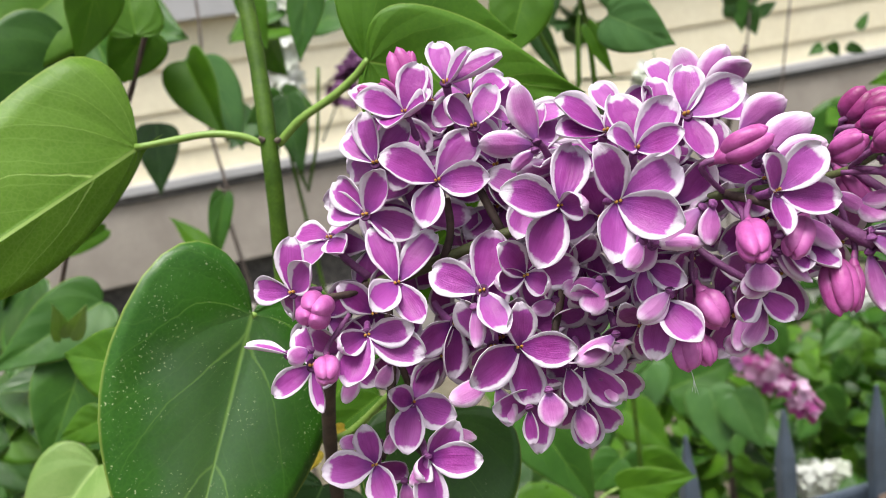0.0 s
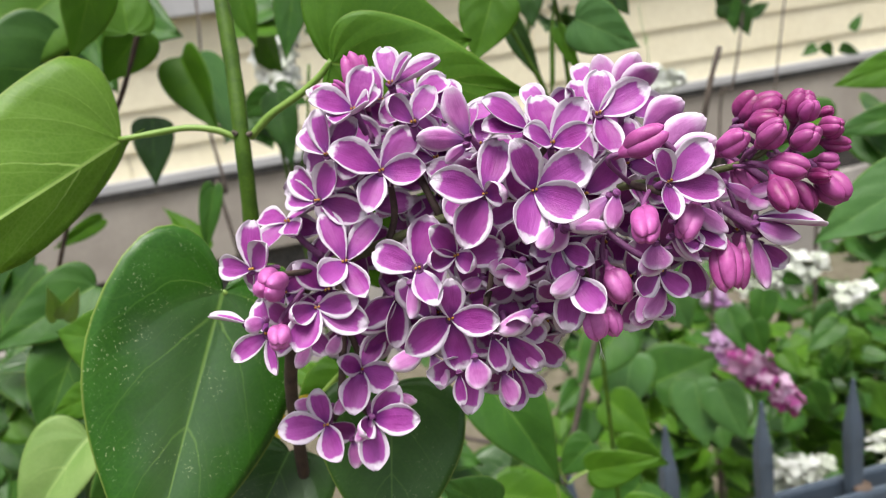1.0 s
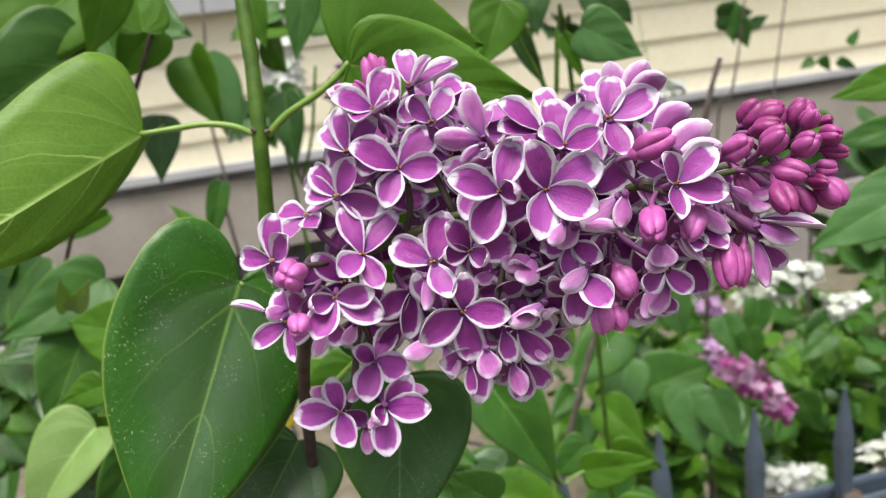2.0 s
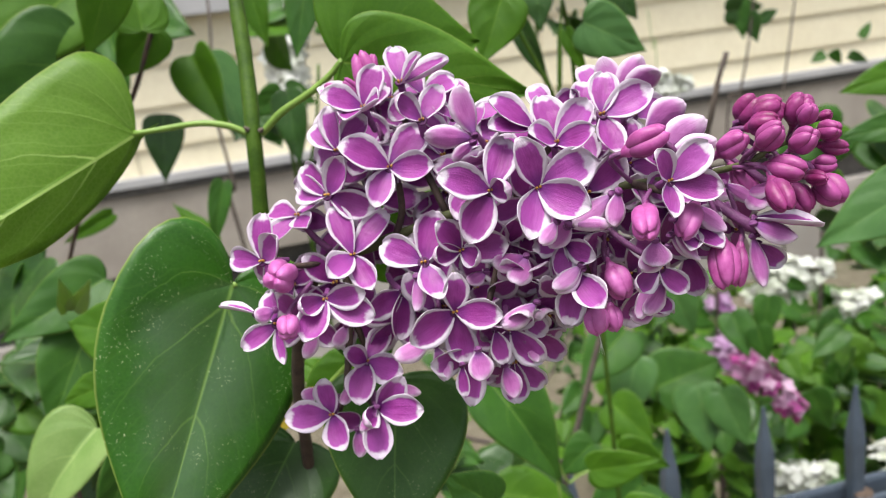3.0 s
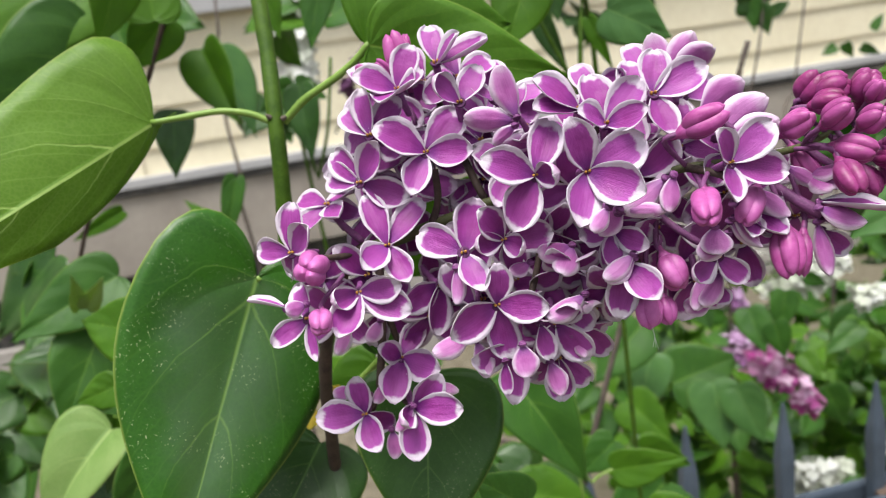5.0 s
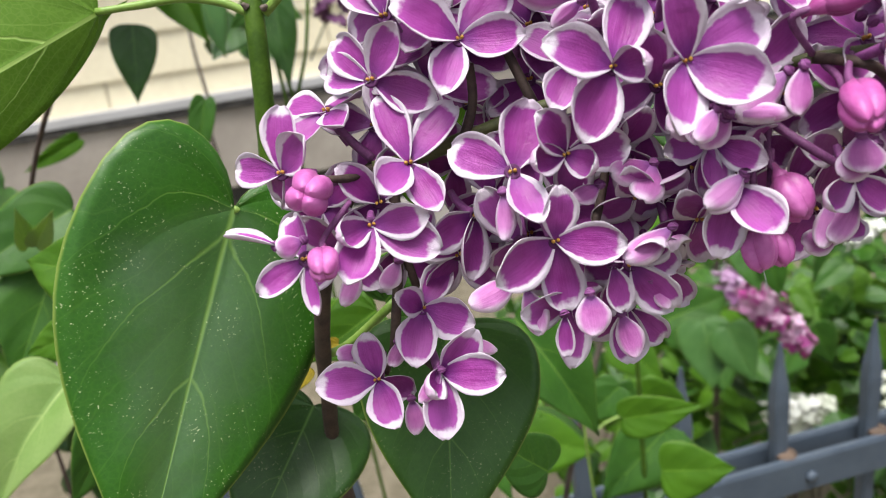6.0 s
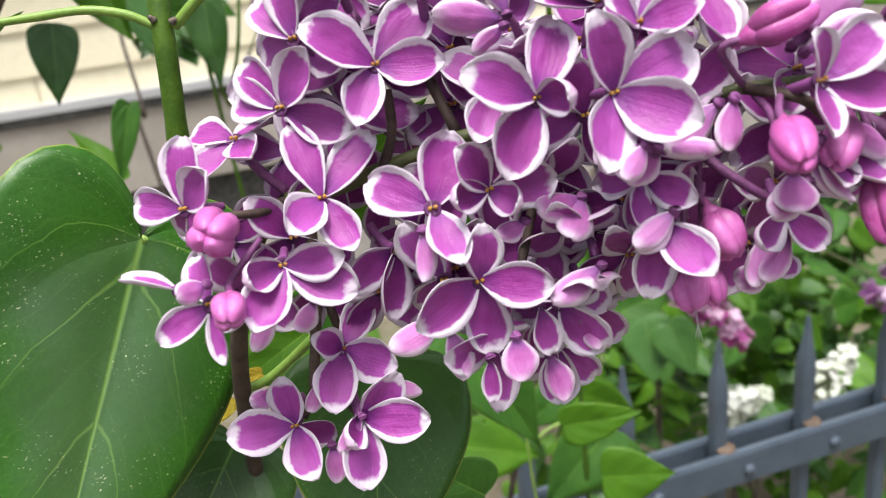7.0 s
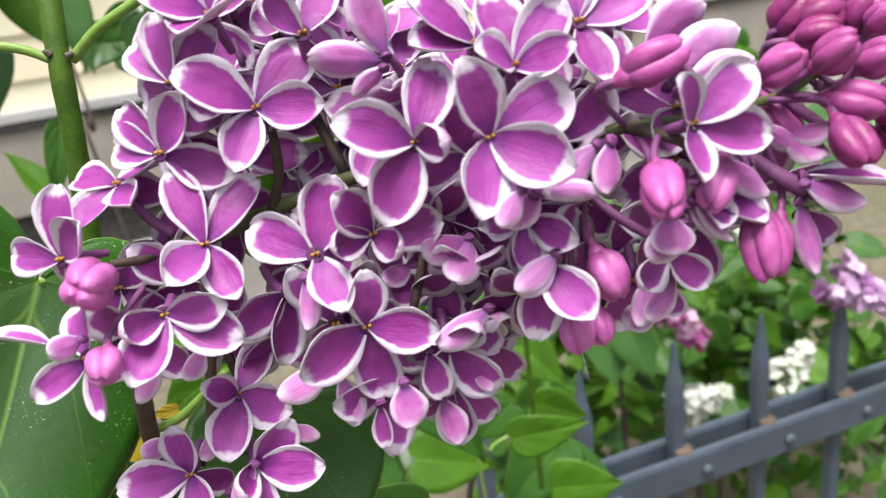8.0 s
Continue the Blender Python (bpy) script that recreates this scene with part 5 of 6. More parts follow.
def clump(parent, at, radius, count, coat, size, seed):
    """Leaves on short stalks round a place, most of them tilted up and outward."""
    rnd = random.Random(seed)
    for _ in range(count):
        p = Vector((rnd.gauss(0, 1), rnd.gauss(0, 1), rnd.gauss(0, 1))) * radius * 0.55 + Vector(at)
        a = rnd.uniform(0, 2 * math.pi)
        way = Vector((math.cos(a), math.sin(a), rnd.uniform(-1.1, 0.1))).normalized()
        face = Vector((rnd.uniform(-0.6, 0.6), rnd.uniform(-1.1, 0.0), rnd.uniform(0.3, 1.2)))
        leaf(parent, p, way * size * rnd.uniform(0.65, 1.15), face, 0.76, 14, 0.12, rnd.choice(COATS[coat]), 0.7, 0.0, False, rnd.randrange(6))


FAR = {}


def far_flower(mat, kind):
    """A small four-petalled flower of radius 1, seen from some way off."""
    if (mat.name, kind) not in FAR:
        rnd = random.Random(kind)
        verts, faces = [], []
        for k in range(4):
            g = pose(0, 0, 0, 0, 0, 90 * k) @ pose(0, 0, 0, 0, rnd.uniform(-18, 12), 0)
            b = len(verts)
            for drop in (0.0, -0.07):
                verts += [g @ Vector((x, y, z + drop)) for x, y, z in ((0, 0, 0), (0.45, -0.42, 0.06), (0.85, -0.36, 0.12), (1.1, 0, 0.1), (0.85, 0.36, 0.12), (0.45, 0.42, 0.06))]
            faces += [(b, b + 1, b + 2, b + 3, b + 4, b + 5), (b + 11, b + 10, b + 9, b + 8, b + 7, b + 6)]
            faces += [(b + (i + 1) % 6, b + i, b + 6 + i, b + 6 + (i + 1) % 6) for i in range(6)]
        FAR[mat.name, kind] = mesh_of("flower", verts, faces, [mat], smooth=False)
    return FAR[mat.name, kind]


def far_panicle(name, label, at, way, long, wide, count, mat, seed):
    """A flower head some way off: small four-petalled flowers round a stalk."""
    rnd = random.Random(seed)
    w = Vector(way).normalized()
    p = thing(name, at, label, "flower", "flower heads of the hedge")
    m = turned(w, Vector(at))
    w_inv = m.to_3x3().inverted()
    stalk("stalk", p, 1.5, 1.0, STALK, m @ Vector((0, 0, -0.06)), m @ Vector((0, 0, 0)), m @ Vector((0.002, 0, long * 0.9)))
    for _ in range(count):
        h = rnd.random()
        r = wide * (1 - 0.75 * h) * rnd.uniform(0.45, 1.15)
        a = rnd.uniform(0, 2 * math.pi)
        n = w_inv @ (m.to_3x3() @ Vector((math.cos(a), math.sin(a), rnd.uniform(-0.2, 0.8))) + Vector((0, -0.3, rnd.uniform(0.3, 1.2))))
        f = turned(n, Vector((r * math.cos(a), r * math.sin(a), h * long))) @ pose(0, 0, 0, 0, 0, rnd.uniform(0, 90))
        child("flower", far_flower(mat, rnd.randrange(4)), p, m @ f @ Matrix.Scale(rnd.uniform(0.0065, 0.0125), 4))
    return p


leaf(hedge, (0.338, 0.8539, 1.0837), (0.0246, -0.0011, -0.0127), (0.04, -0.99, 0.16), 0.6, 12, 0.1, MID)
leaf(hedge, (0.2909, 0.8192, 1.0466), (0.008, -0.0101, -0.0411), (-0.25, -0.95, 0.19), 0.7, 12, 0.1, MID)
leaf(hedge, (0.2699, 0.841, 1.0578), (0.0078, -0.0315, -0.0434), (-0.29, -0.8, 0.53), 0.7, 12, 0.1, MID)
leaf(hedge, (0.3251, 0.8308, 1.0002), (0.0094, -0.0246, -0.0178), (-0.43, -0.63, 0.64), 0.8, 12, 0.1, LIGHT)
leaf(hedge, (0.1941, 0.9076, 0.9418), (0.0844, -0.0048, 0.0322), (-0.21, -0.88, 0.42), 0.95, 10, 0.1, MID)
leaf(hedge, (0.2396, 0.8916, 0.9446), (0.0002, -0.0396, -0.072), (-0.21, -0.86, 0.47), 0.8, 10, 0.1, GREY)
leaf(hedge, (0.2594, 0.8633, 0.9486), (0.0208, -0.0344, -0.059), (-0.38, -0.85, 0.36), 0.75, 12, 0.1, GREY)
leaf(hedge, (0.1458, 0.8292, 1.055), (-0.0599, -0.0383, -0.0465), (0.09, -0.82, 0.57), 0.75, 10, 0.1, MID)
leaf(hedge, (0.1151, 0.7601, 1), (0.0406, -0.0268, -0.0368), (-0.13, -0.87, 0.48), 0.8, 12, 0.1, LIGHT)
leaf(hedge, (0.1623, 0.8684, 1.0011), (-0.0283, -0.0407, -0.0665), (-0.08, -0.83, 0.55), 0.7, 12, 0.1, GREY)
leaf(hedge, (0.1808, 0.7503, 1.1378), (0.0222, -0.0135, -0.059), (-0.13, -0.98, 0.17), 0.75, 12, 0.1, GREY)
leaf(hedge, (0.3137, 0.8484, 1.071), (-0.0121, -0.0139, -0.0489), (-0.3, -0.9, 0.33), 0.6, 12, 0.1, MID)
leaf(hedge, (0.4219, 1.0104, 0.8606), (0.0253, -0.0128, -0.0572), (-0.19, -0.97, 0.13), 0.75, 12, 0.1, MID)
leaf(hedge, (0.2985, 0.9468, 0.9766), (0.018, -0.038, -0.0718), (-0.41, -0.84, 0.34), 0.5, 12, 0.1, LIGHT)
leaf(hedge, (0.5198, 1.1322, 0.8958), (-0.0561, -0.0141, -0.0348), (-0.22, -0.72, 0.65), 0.6, 12, 0.1, MID)
leaf(hedge, (0.3732, 0.9524, 1.0517), (-0.0396, -0.0031, 0.0016), (0.09, -0.87, 0.49), 0.45, 12, 0.1, DARK)
leaf(hedge, (0.2812, 0.9326, 1.0075), (0.0345, -0.0009, -0.015), (0.01, -1, 0.09), 0.45, 12, 0.1, DARK)
leaf(hedge, (0.4247, 1.3562, 1.3861), (0.0659, 0.006, 0.0005), (0.09, -0.98, -0.16), 0.7, 12, 0.1, DARK)
leaf(hedge, (0.4612, 1.357, 1.3768), (0.0088, -0.0115, -0.0467), (-0.49, -0.86, 0.12), 0.7, 12, 0.1, DARK)
leaf(hedge, (0.4458, 1.3633, 1.4061), (0.0015, -0.0179, -0.0685), (-0.46, -0.86, 0.21), 0.5, 12, 0.1, MID)
leaf(hedge, (0.4788, 1.3556, 1.3654), (0.0345, 0.0067, 0.0137), (0.17, -0.98, 0.05), 0.6, 12, 0.1, DARK)
leaf(hedge, (0.6645, 1.5577, 1.2815), (-0.0285, -0.0057, -0.0121), (0, -0.9, 0.44), 0.7, 12, 0.1, MID)
leaf(hedge, (0.6811, 1.56, 1.2846), (0.0131, -0.0062, -0.028), (-0.51, -0.86, -0.05), 0.7, 12, 0.1, MID)
leaf(hedge, (0.7376, 1.5701, 1.3036), (0.025, 0.0097, 0.0283), (0, -0.95, 0.33), 0.5, 12, 0.1, MID)
leaf(hedge, (0.7126, 1.5604, 1.2753), (0.0357, -0.0022, -0.0204), (-0.2, -0.95, -0.25), 0.5, 12, 0.1, GREY)
clump(hedge, (0.165, 1.19, 0.841), 0.084, 16, "d", .085, 1)
clump(hedge, (0.238, 1.125, 0.765), 0.081, 18, "m", .085, 2)
clump(hedge, (0.338, 1.256, 0.836), 0.088, 18, "m", .085, 3)
clump(hedge, (0.405, 1.179, 0.719), 0.084, 18, "m", .08, 4)
clump(hedge, (0.584, 1.404, 0.724), 0.097, 20, "l", .08, 5)
clump(hedge, (0.62, 1.298, 0.701), 0.091, 20, "m", .08, 6)
clump(hedge, (0.73, 1.624, 0.72), 0.110, 20, "l", .08, 7)
clump(hedge, (0.585, 1.616, 0.739), 0.110, 18, "l", .08, 8)
clump(hedge, (0.86, 1.752, 0.769), 0.104, 16, "m", .08, 9)
clump(hedge, (0.48, 1.813, 0.736), 0.096, 12, "m", .08, 10)
clump(hedge, (0.515, 1.161, 0.614), 0.084, 16, "m", .07, 11)
clump(hedge, (0.798, 1.521, 0.701), 0.115, 18, "m", .08, 12)
clump(hedge, (0.752, 1.38, 0.576), 0.108, 18, "m", .08, 13)
clump(hedge, (0.967, 1.768, 0.793), 0.117, 14, "m", .08, 14)
clump(hedge, (0.084, 2.045, 0.568), 0.095, 8, "d", .08, 15)
clump(hedge, (0.272, 1.059, 0.701), 0.069, 14, "l", .06, 16)
clump(hedge, (0.713, 1.59, 0.136), 0.164, 18, "l", .05, 17)
clump(hedge, (0.754, 1.35, 0.349), 0.138, 18, "l", .07, 18)
clump(hedge, (0.541, 1.645, 0.329), 0.164, 18, "l", .05, 19)
clump(hedge, (0.523, 1.263, 0.728), 0.101, 14, "m", .08, 20)
clump(hedge, (0.693, 1.247, 0.708), 0.101, 14, "l", .08, 21)
clump(hedge, (0.867, 1.291, 0.562), 0.108, 16, "l", .08, 22)
clump(hedge, (0.789, 1.236, 0.408), 0.108, 14, "m", .07, 23)
clump(shrub, (-0.31, 0.482, 1.27), 0.024, 5, "m", .07, 31)
clump(shrub, (-0.345, 0.516, 1.217), 0.026, 5, "d", .07, 32)
clump(shrub, (-0.357, 0.525, 1.176), 0.027, 4, "m", .07, 33)
clump(shrub, (-0.365, 0.489, 1.118), 0.026, 4, "m", .06, 34)
clump(shrub, (-0.257, 0.586, 1.453), 0.035, 6, "m", .08, 35)
clump(shrub, (-0.318, 0.582, 1.457), 0.035, 6, "d", .08, 36)
clump(shrub, (-0.202, 0.773, 1.356), 0.023, 6, "d", .05, 37)
clump(shrub, (0.109, 0.514, 1.053), 0.026, 5, "m", .06, 38)
clump(shrub, (0.003, 0.509, 1.071), 0.026, 4, "m", .06, 39)
clump(shrub, (-0.04, 0.468, 1.127), 0.016, 4, "m", .06, 40)
clump(shrub, (-0.17, 0.797, 1.436), 0.029, 5, "m", .06, 41)
clump(shrub, (0.108, 0.918, 1.407), 0.039, 6, "d", .06, 42)
clump(shrub, (0.395, 0.802, 1.261), 0.035, 5, "m", .07, 43)
clump(shrub, (0.39, 0.777, 1.167), 0.035, 5, "m", .07, 44)
clump(shrub, (-0.439, 0.649, 1.16), 0.032, 7, "d", .06, 201)
clump(shrub, (-0.419, 0.633, 1.094), 0.032, 7, "d", .06, 202)
clump(shrub, (-0.491, 0.669, 1.057), 0.035, 6, "d", .06, 203)
clump(shrub, (-0.42, 0.667, 1.025), 0.029, 6, "d", .06, 204)
clump(shrub, (-0.431, 0.708, 1.184), 0.029, 5, "m", .06, 205)
clump(shrub, (-0.476, 0.705, 1.19), 0.029, 5, "d", .06, 206)
clump(shrub, (-0.432, 0.592, 1.14), 0.025, 6, "d", .06, 207)
clump(undergrowth, (0.287, 1.235, 0.851), 0.067, 12, "l", .04, 300)
clump(undergrowth, (0.252, 1.235, 0.865), 0.067, 12, "l", .04, 301)
clump(undergrowth, (0.635, 1.35, 0.54), 0.075, 12, "m", .04, 302)
clump(undergrowth, (0.256, 1.148, 0.771), 0.064, 12, "l", .04, 303)
clump(undergrowth, (0.244, 1.157, 0.887), 0.063, 12, "l", .04, 304)
clump(undergrowth, (0.648, 1.366, 0.519), 0.076, 12, "m", .04, 305)
clump(undergrowth, (0.52, 1.204, 0.814), 0.065, 12, "l", .04, 306)
clump(undergrowth, (0.506, 1.384, 0.556), 0.077, 12, "l", .04, 307)
clump(undergrowth, (0.612, 1.338, 0.779), 0.072, 12, "m", .04, 308)
clump(undergrowth, (0.436, 1.124, 0.773), 0.062, 12, "l", .04, 309)
clump(undergrowth, (0.46, 1.47, 0.74), 0.079, 12, "l", .04, 310)
clump(undergrowth, (0.539, 1.182, 0.722), 0.065, 12, "m", .04, 311)
clump(undergrowth, (0.663, 1.424, 0.574), 0.078, 12, "l", .04, 312)
clump(undergrowth, (0.552, 1.231, 0.707), 0.068, 12, "l", .04, 313)
clump(undergrowth, (0.404, 1.117, 0.8), 0.062, 12, "m", .04, 314)
clump(undergrowth, (0.264, 1.041, 0.753), 0.059, 12, "l", .04, 315)
clump(undergrowth, (0.132, 1.852, 0.609), 0.086, 7, "d", .05, 208)
clump(undergrowth, (0.065, 1.827, 0.534), 0.086, 7, "d", .05, 209)
clump(undergrowth, (0.169, 1.733, 0.537), 0.082, 7, "m", .05, 210)
clump(undergrowth, (0.185, 2.067, 0.617), 0.095, 7, "d", .05, 211)
clump(undergrowth, (0.014, 1.71, 0.504), 0.082, 6, "m", .05, 212)
clump(undergrowth, (0.198, 1.669, 0.679), 0.078, 7, "d", .05, 213)
clump(thicket, (0.365, 1.618, 0.745), 0.093, 7, "m", .085, 101)
clump(thicket, (0.493, 1.731, 0.656), 0.099, 7, "l", .085, 102)
clump(thicket, (0.641, 1.858, 0.615), 0.106, 7, "g", .085, 103)
clump(thicket, (0.796, 1.971, 0.518), 0.112, 7, "l", .085, 104)
clump(thicket, (0.714, 1.521, 0.729), 0.086, 7, "m", .085, 105)
clump(thicket, (0.863, 1.635, 0.638), 0.093, 7, "l", .085, 106)
clump(thicket, (1.084, 1.765, 0.585), 0.099, 7, "g", .085, 107)
clump(thicket, (0.189, 1.806, 0.571), 0.106, 7, "l", .085, 108)
clump(thicket, (0.317, 1.916, 0.471), 0.112, 7, "m", .085, 109)
clump(thicket, (0.345, 1.478, 0.693), 0.086, 7, "l", .085, 110)
clump(thicket, (0.467, 1.589, 0.599), 0.093, 7, "g", .085, 111)
clump(thicket, (0.607, 1.714, 0.55), 0.099, 7, "l", .085, 112)
clump(thicket, (0.757, 1.825, 0.449), 0.106, 7, "m", .085, 113)
clump(thicket, (0.926, 1.951, 0.399), 0.112, 7, "l", .085, 114)
clump(thicket, (0.814, 1.506, 0.637), 0.086, 7, "g", .085, 115)
clump(thicket, (0.97, 1.619, 0.54), 0.093, 7, "l", .085, 116)
clump(thicket, (0.131, 1.662, 0.516), 0.099, 7, "m", .085, 117)
clump(thicket, (0.249, 1.77, 0.412), 0.106, 7, "l", .085, 118)
clump(thicket, (0.387, 1.893, 0.36), 0.112, 7, "g", .085, 119)
clump(thicket, (0.399, 1.461, 0.607), 0.086, 7, "l", .085, 120)
clump(thicket, (0.574, 1.573, 0.501), 0.093, 7, "m", .085, 121)
clump(thicket, (0.722, 1.696, 0.445), 0.099, 7, "l", .085, 122)
clump(thicket, (0.878, 1.806, 0.337), 0.106, 7, "g", .085, 123)
clump(thicket, (1.055, 1.932, 0.28), 0.112, 7, "l", .085, 124)
clump(thicket, (0.908, 1.479, 0.502), 0.086, 7, "m", .085, 125)
clump(thicket, (0.128, 1.524, 0.468), 0.093, 7, "l", .085, 126)
clump(thicket, (0.245, 1.644, 0.411), 0.099, 7, "g", .085, 127)
clump(thicket, (0.371, 1.751, 0.3), 0.106, 7, "l", .085, 128)
clump(thicket, (0.516, 1.873, 0.241), 0.112, 7, "m", .085, 129)
clump(thicket, (0.493, 1.433, 0.471), 0.086, 7, "l", .085, 130)
clump(thicket, (0.631, 1.554, 0.409), 0.093, 7, "g", .085, 131)
clump(thicket, (0.778, 1.662, 0.296), 0.099, 7, "l", .085, 132)
clump(thicket, (0.944, 1.785, 0.232), 0.106, 7, "m", .085, 133)
clump(thicket, (1.184, 1.912, 0.161), 0.112, 7, "l", .085, 134)
clump(thicket, (0.125, 1.391, 0.435), 0.086, 7, "g", .085, 135)
clump(thicket, (0.235, 1.508, 0.37), 0.093, 7, "l", .085, 136)
clump(thicket, (0.354, 1.613, 0.255), 0.099, 7, "m", .085, 137)
clump(thicket, (0.492, 1.733, 0.188), 0.106, 7, "l", .085, 138)
clump(thicket, (0.639, 1.838, 0.065), 0.112, 7, "g", .085, 139)
clump(thicket, (0.593, 1.418, 0.38), 0.086, 7, "l", .085, 140)
clump(thicket, (0.738, 1.538, 0.31), 0.093, 7, "m", .085, 141)
clump(thicket, (0.892, 1.645, 0.191), 0.099, 7, "l", .085, 142)
clump(thicket, (1.066, 1.766, 0.12), 0.106, 7, "g", .085, 143)
clump(thicket, (0.766, 1.350, 0.289), 0.100, 16, "l", 0.060, 401)
clump(thicket, (0.929, 1.450, 0.215), 0.110, 18, "l", 0.060, 402)
clump(thicket, (1.031, 1.500, 0.239), 0.110, 16, "m", 0.060, 403)
clump(thicket, (0.633, 1.300, 0.295), 0.100, 14, "l", 0.060, 404)
clump(thicket, (0.568, 1.400, 0.473), 0.100, 14, "l", 0.050, 405)
clump(thicket, (0.731, 1.600, 0.415), 0.110, 16, "l", 0.050, 406)
clump(thicket, (0.410, 1.350, 0.505), 0.090, 12, "l", 0.050, 407)
clump(thicket, (1.101, 1.800, 0.276), 0.130, 16, "l", 0.060, 408)
clump(undergrowth, (-0.135, 1.538, 0.689), 0.073, 3, "l", .05, 144)
clump(undergrowth, (-0.058, 1.727, 0.593), 0.082, 3, "m", .05, 145)
clump(undergrowth, (0.038, 1.918, 0.494), 0.091, 3, "l", .05, 146)
clump(undergrowth, (-0.205, 2.055, 0.31), 0.099, 3, "m", .05, 147)
clump(undergrowth, (-0.061, 1.517, 0.584), 0.073, 3, "l", .05, 148)
clump(undergrowth, (0.024, 1.704, 0.476), 0.082, 3, "m", .05, 149)
clump(undergrowth, (-0.199, 1.843, 0.289), 0.091, 3, "l", .05, 150)
clump(undergrowth, (-0.105, 2.027, 0.168), 0.099, 3, "m", .05, 151)
clump(undergrowth, (0.014, 1.496, 0.479), 0.073, 3, "l", .05, 152)
clump(undergrowth, (-1.367, 1.949, 0.695), 0.143, 4, "m", .06, 153)
clump(undergrowth, (-1.289, 1.94, 0.637), 0.143, 4, "l", .06, 154)
clump(undergrowth, (-1.211, 1.932, 0.579), 0.143, 4, "m", .06, 155)
clump(undergrowth, (-1.134, 1.924, 0.521), 0.143, 4, "l", .06, 156)
clump(undergrowth, (-1.056, 1.916, 0.464), 0.143, 4, "m", .06, 157)
clump(undergrowth, (-0.978, 1.907, 0.406), 0.143, 4, "l", .06, 158)
clump(undergrowth, (-0.9, 1.899, 0.348), 0.143, 4, "m", .06, 159)
clump(undergrowth, (-0.823, 1.891, 0.29), 0.143, 4, "l", .06, 160)
far_panicle("white_lilac", "white lilac flower head among green leaves", (0.304, 0.899, 1.069), (0.99, 0.11, 0.07), 0.101, 0.036, 90, WHITE_FLOWER, 1)
far_panicle("white_lilac", "white lilac flower head among green leaves", (0.516, 1.142, 0.934), (0.97, 0.13, 0.18), 0.055, 0.022, 50, WHITE_FLOWER, 2)
far_panicle("white_lilac", "white lilac flower head among green leaves", (0.4, 1.066, 0.684), (0.98, 0.12, 0.13), 0.081, 0.030, 90, WHITE_FLOWER, 3)
far_panicle("white_lilac", "white lilac flower head among green leaves", (-0.219, 0.952, 1.47), (0.05, -0.25, -0.97), 0.135, 0.040, 150, WHITE_FLOWER, 4)
far_panicle("white_lilac", "white lilac flower head among green leaves", (0.184, 0.904, 1.328), (0.99, 0.05, -0.13), 0.065, 0.016, 80, WHITE_FLOWER, 5)
far_panicle("white_lilac", "white lilac flower head among green leaves", (-0.268, 1.118, 1.505), (0.21, -0.23, -0.95), 0.050, 0.024, 60, WHITE_FLOWER, 6)
far_panicle("white_lilac", "white lilac flower head among green leaves", (0.392, 1.08, 0.656), (0.95, 0.07, 0.31), 0.081, 0.036, 90, WHITE_FLOWER, 7)
far_panicle("white_lilac", "white lilac flower head among green leaves", (0.559, 1.081, 0.678), (0.71, 0.22, 0.67), 0.090, 0.034, 90, WHITE_FLOWER, 8)
far_panicle("pink_lilac", "pink-purple lilac flower head among green leaves", (0.292, 0.877, 0.991), (0.6, -0.15, -0.78), 0.099, 0.029, 75, PINK_FLOWER, 9)
far_panicle("violet_lilac", "pale violet lilac flower head in the hedge", (0.271, 0.924, 0.977), (1, 0.09, 0.01), 0.051, 0.020, 45, LILAC_FLOWER, 10)
far_panicle("violet_lilac", "pale violet lilac flower head in the hedge", (0.437, 0.741, 1.036), (0.84, -0.23, -0.49), 0.070, 0.026, 120, LILAC_FLOWER, 11)
far_panicle("violet_lilac", "pale violet lilac flower head in the hedge", (0.354, 1.231, 0.935), (0.62, -0.15, -0.77), 0.040, 0.023, 40, LILAC_FLOWER, 13)
far_panicle("purple_lilac", "dark purple lilac flower head before the house wall", (-0.190, 1.119, 1.338), (0.45, 0.27, 0.80), 0.073, 0.024, 60, DUSKY_FLOWER, 14)
stalk("stem", hedge, 3, 6, BARK, (0.35, 1.2, 1.05), (0.36, 1.25, 0.5), (0.38, 1.3, -0.02))
stalk("stem", hedge, 3, 6, BARK, (0.6, 1.4, 1.1), (0.58, 1.4, 0.5), (0.56, 1.42, -0.02))
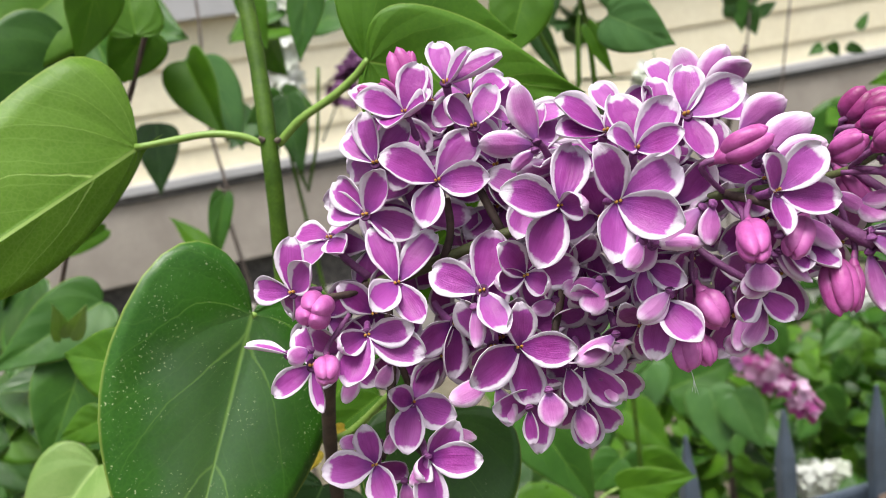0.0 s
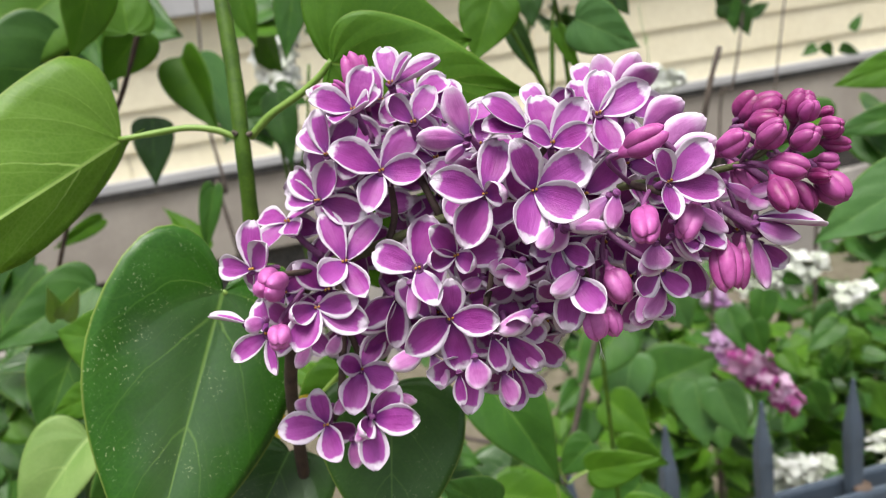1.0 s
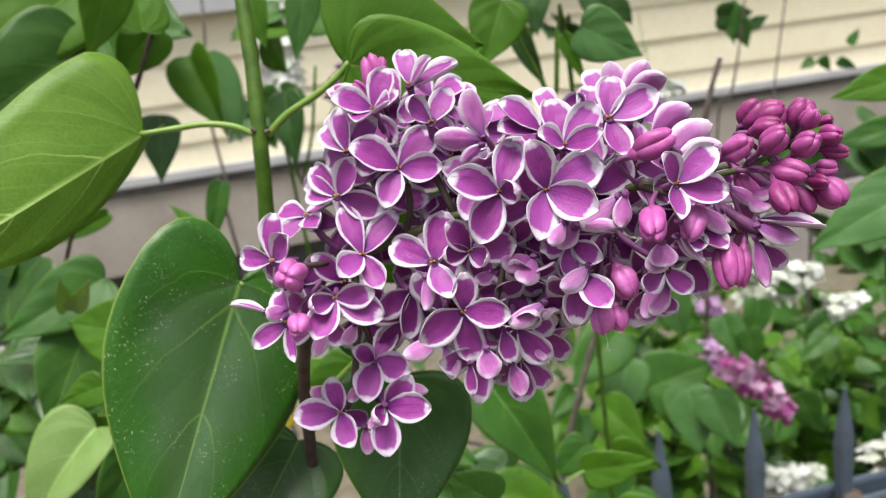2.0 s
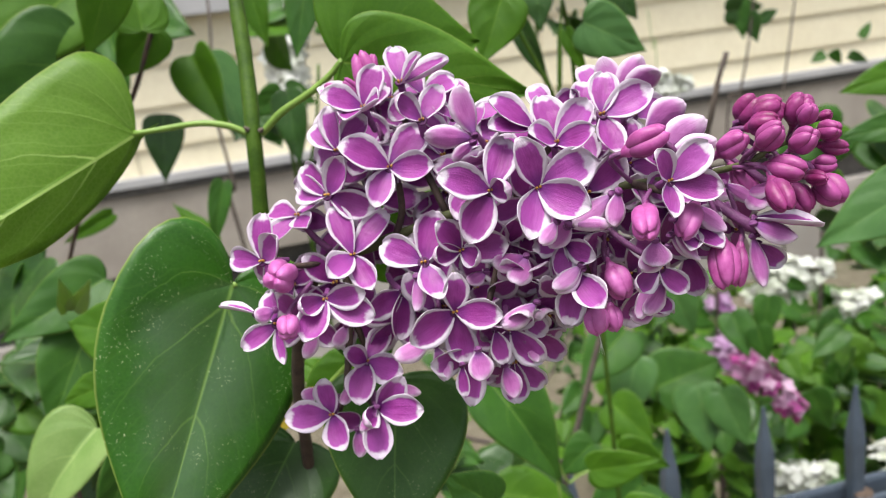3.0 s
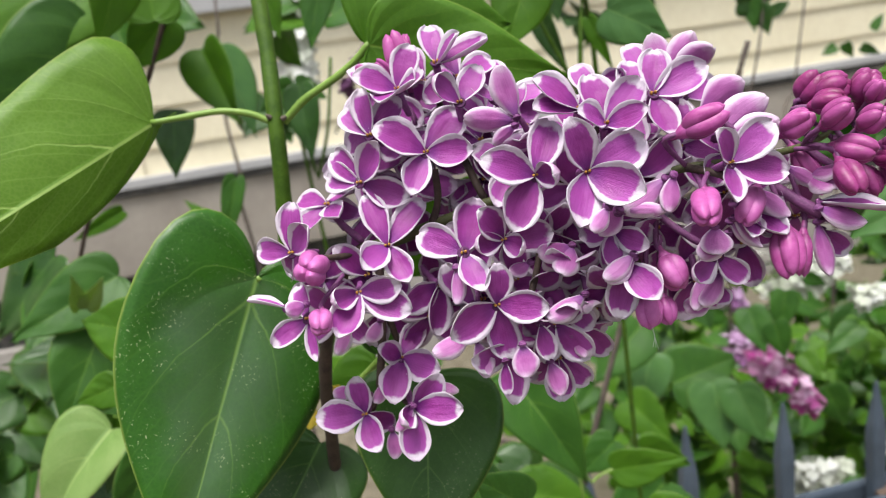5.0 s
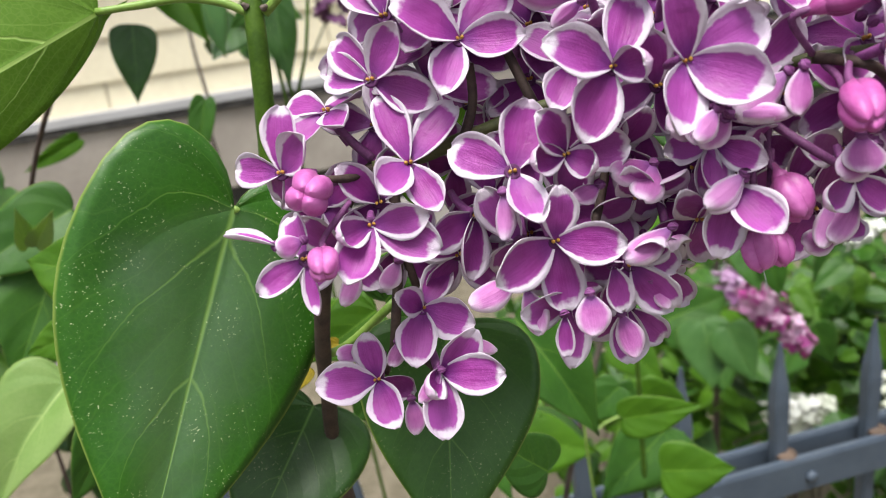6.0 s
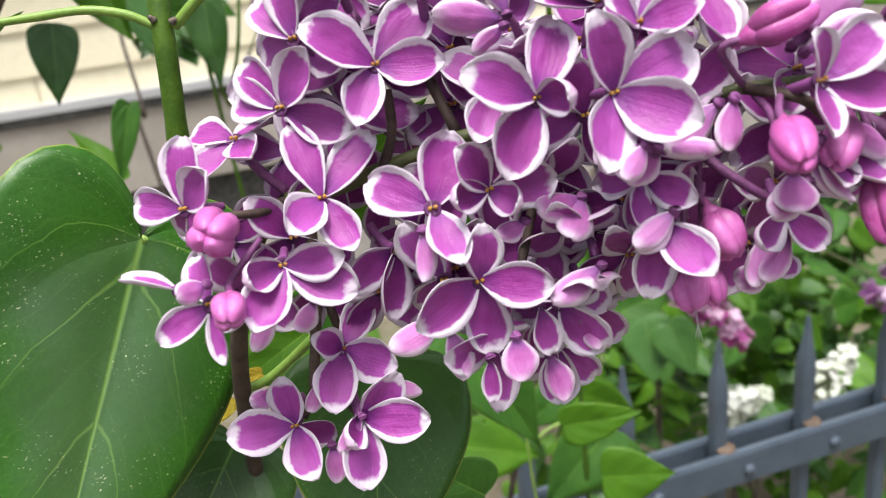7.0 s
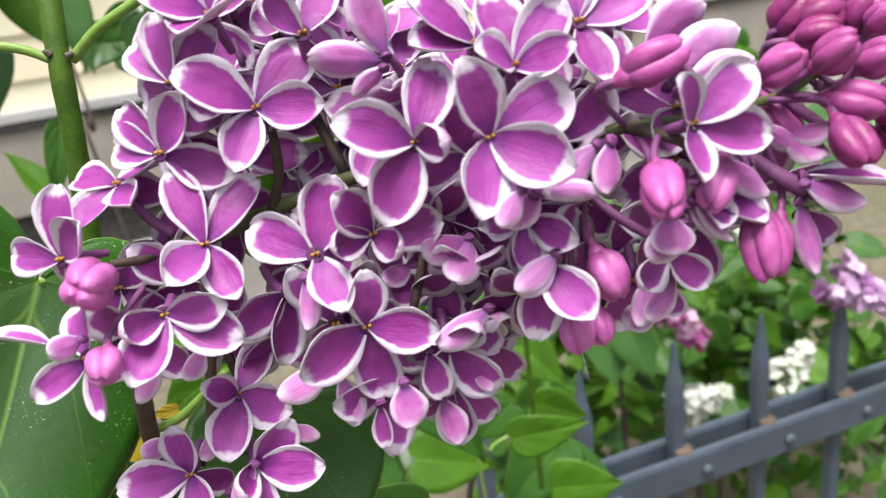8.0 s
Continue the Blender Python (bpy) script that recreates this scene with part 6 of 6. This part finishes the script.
stalk("stem", hedge, 3, 6, BARK, (0.85, 1.5, 1.15), (0.84, 1.5, 0.5), (0.8, 1.52, -0.02))
stalk("stem", hedge, 2.5, 4, BARK, (-0.1046, 0.8763, 0.9245), (-0.0417, 0.8771, 0.9058), (0.0346, 0.8763, 0.877), (0.1002, 0.9195, 0.8217))
stalk("stem", hedge, 2.5, 4, BARK, (0.1365, 1.3069, 0.9013), (0.0804, 1.278, 0.8105), (0.0444, 1.2503, 0.717), (0.2, 1.45, 0))
stalk("stem", thicket, 1.5, 2.5, BARK, (0.285, 1.71, 0.609), (0.221, 1.635, 0.345), (0.201, 1.655, -0.02))
stalk("stem", thicket, 1.5, 2.5, BARK, (0.437, 1.635, 0.667), (0.372, 1.555, 0.381), (0.352, 1.575, -0.02))
stalk("stem", thicket, 1.5, 2.5, BARK, (0.665, 1.795, 0.606), (0.59, 1.697, 0.256), (0.57, 1.717, -0.02))
stalk("stem", thicket, 1.5, 2.5, BARK, (0.755, 1.613, 0.669), (0.69, 1.528, 0.368), (0.67, 1.548, -0.02))
stalk("stem", thicket, 1.5, 2.5, BARK, (1.001, 1.76, 0.555), (0.933, 1.675, 0.252), (0.913, 1.695, -0.02))
stalk("stem", undergrowth, 0.72, 1.2, BARK, (0.246, 1.277, 0.75), (0.205, 1.239, 0.618), (0.185, 1.259, -0.02))
stalk("stem", undergrowth, 0.72, 1.2, BARK, (0.393, 1.241, 0.762), (0.352, 1.199, 0.616), (0.332, 1.219, -0.02))
stalk("stem", undergrowth, 0.72, 1.2, BARK, (0.537, 1.298, 0.731), (0.494, 1.252, 0.57), (0.474, 1.272, -0.02))
stalk("stem", undergrowth, 0.72, 1.2, BARK, (0.635, 1.257, 0.74), (0.592, 1.213, 0.585), (0.572, 1.233, -0.02))
stalk("stem", undergrowth, 0.72, 1.2, BARK, (-0.025, 1.68, 0.597), (-0.08, 1.626, 0.41), (-0.1, 1.646, -0.02))
stalk("stem", undergrowth, 0.72, 1.2, BARK, (0.192, 1.918, 0.639), (0.136, 1.869, 0.474), (0.116, 1.889, -0.02))

clapboards()
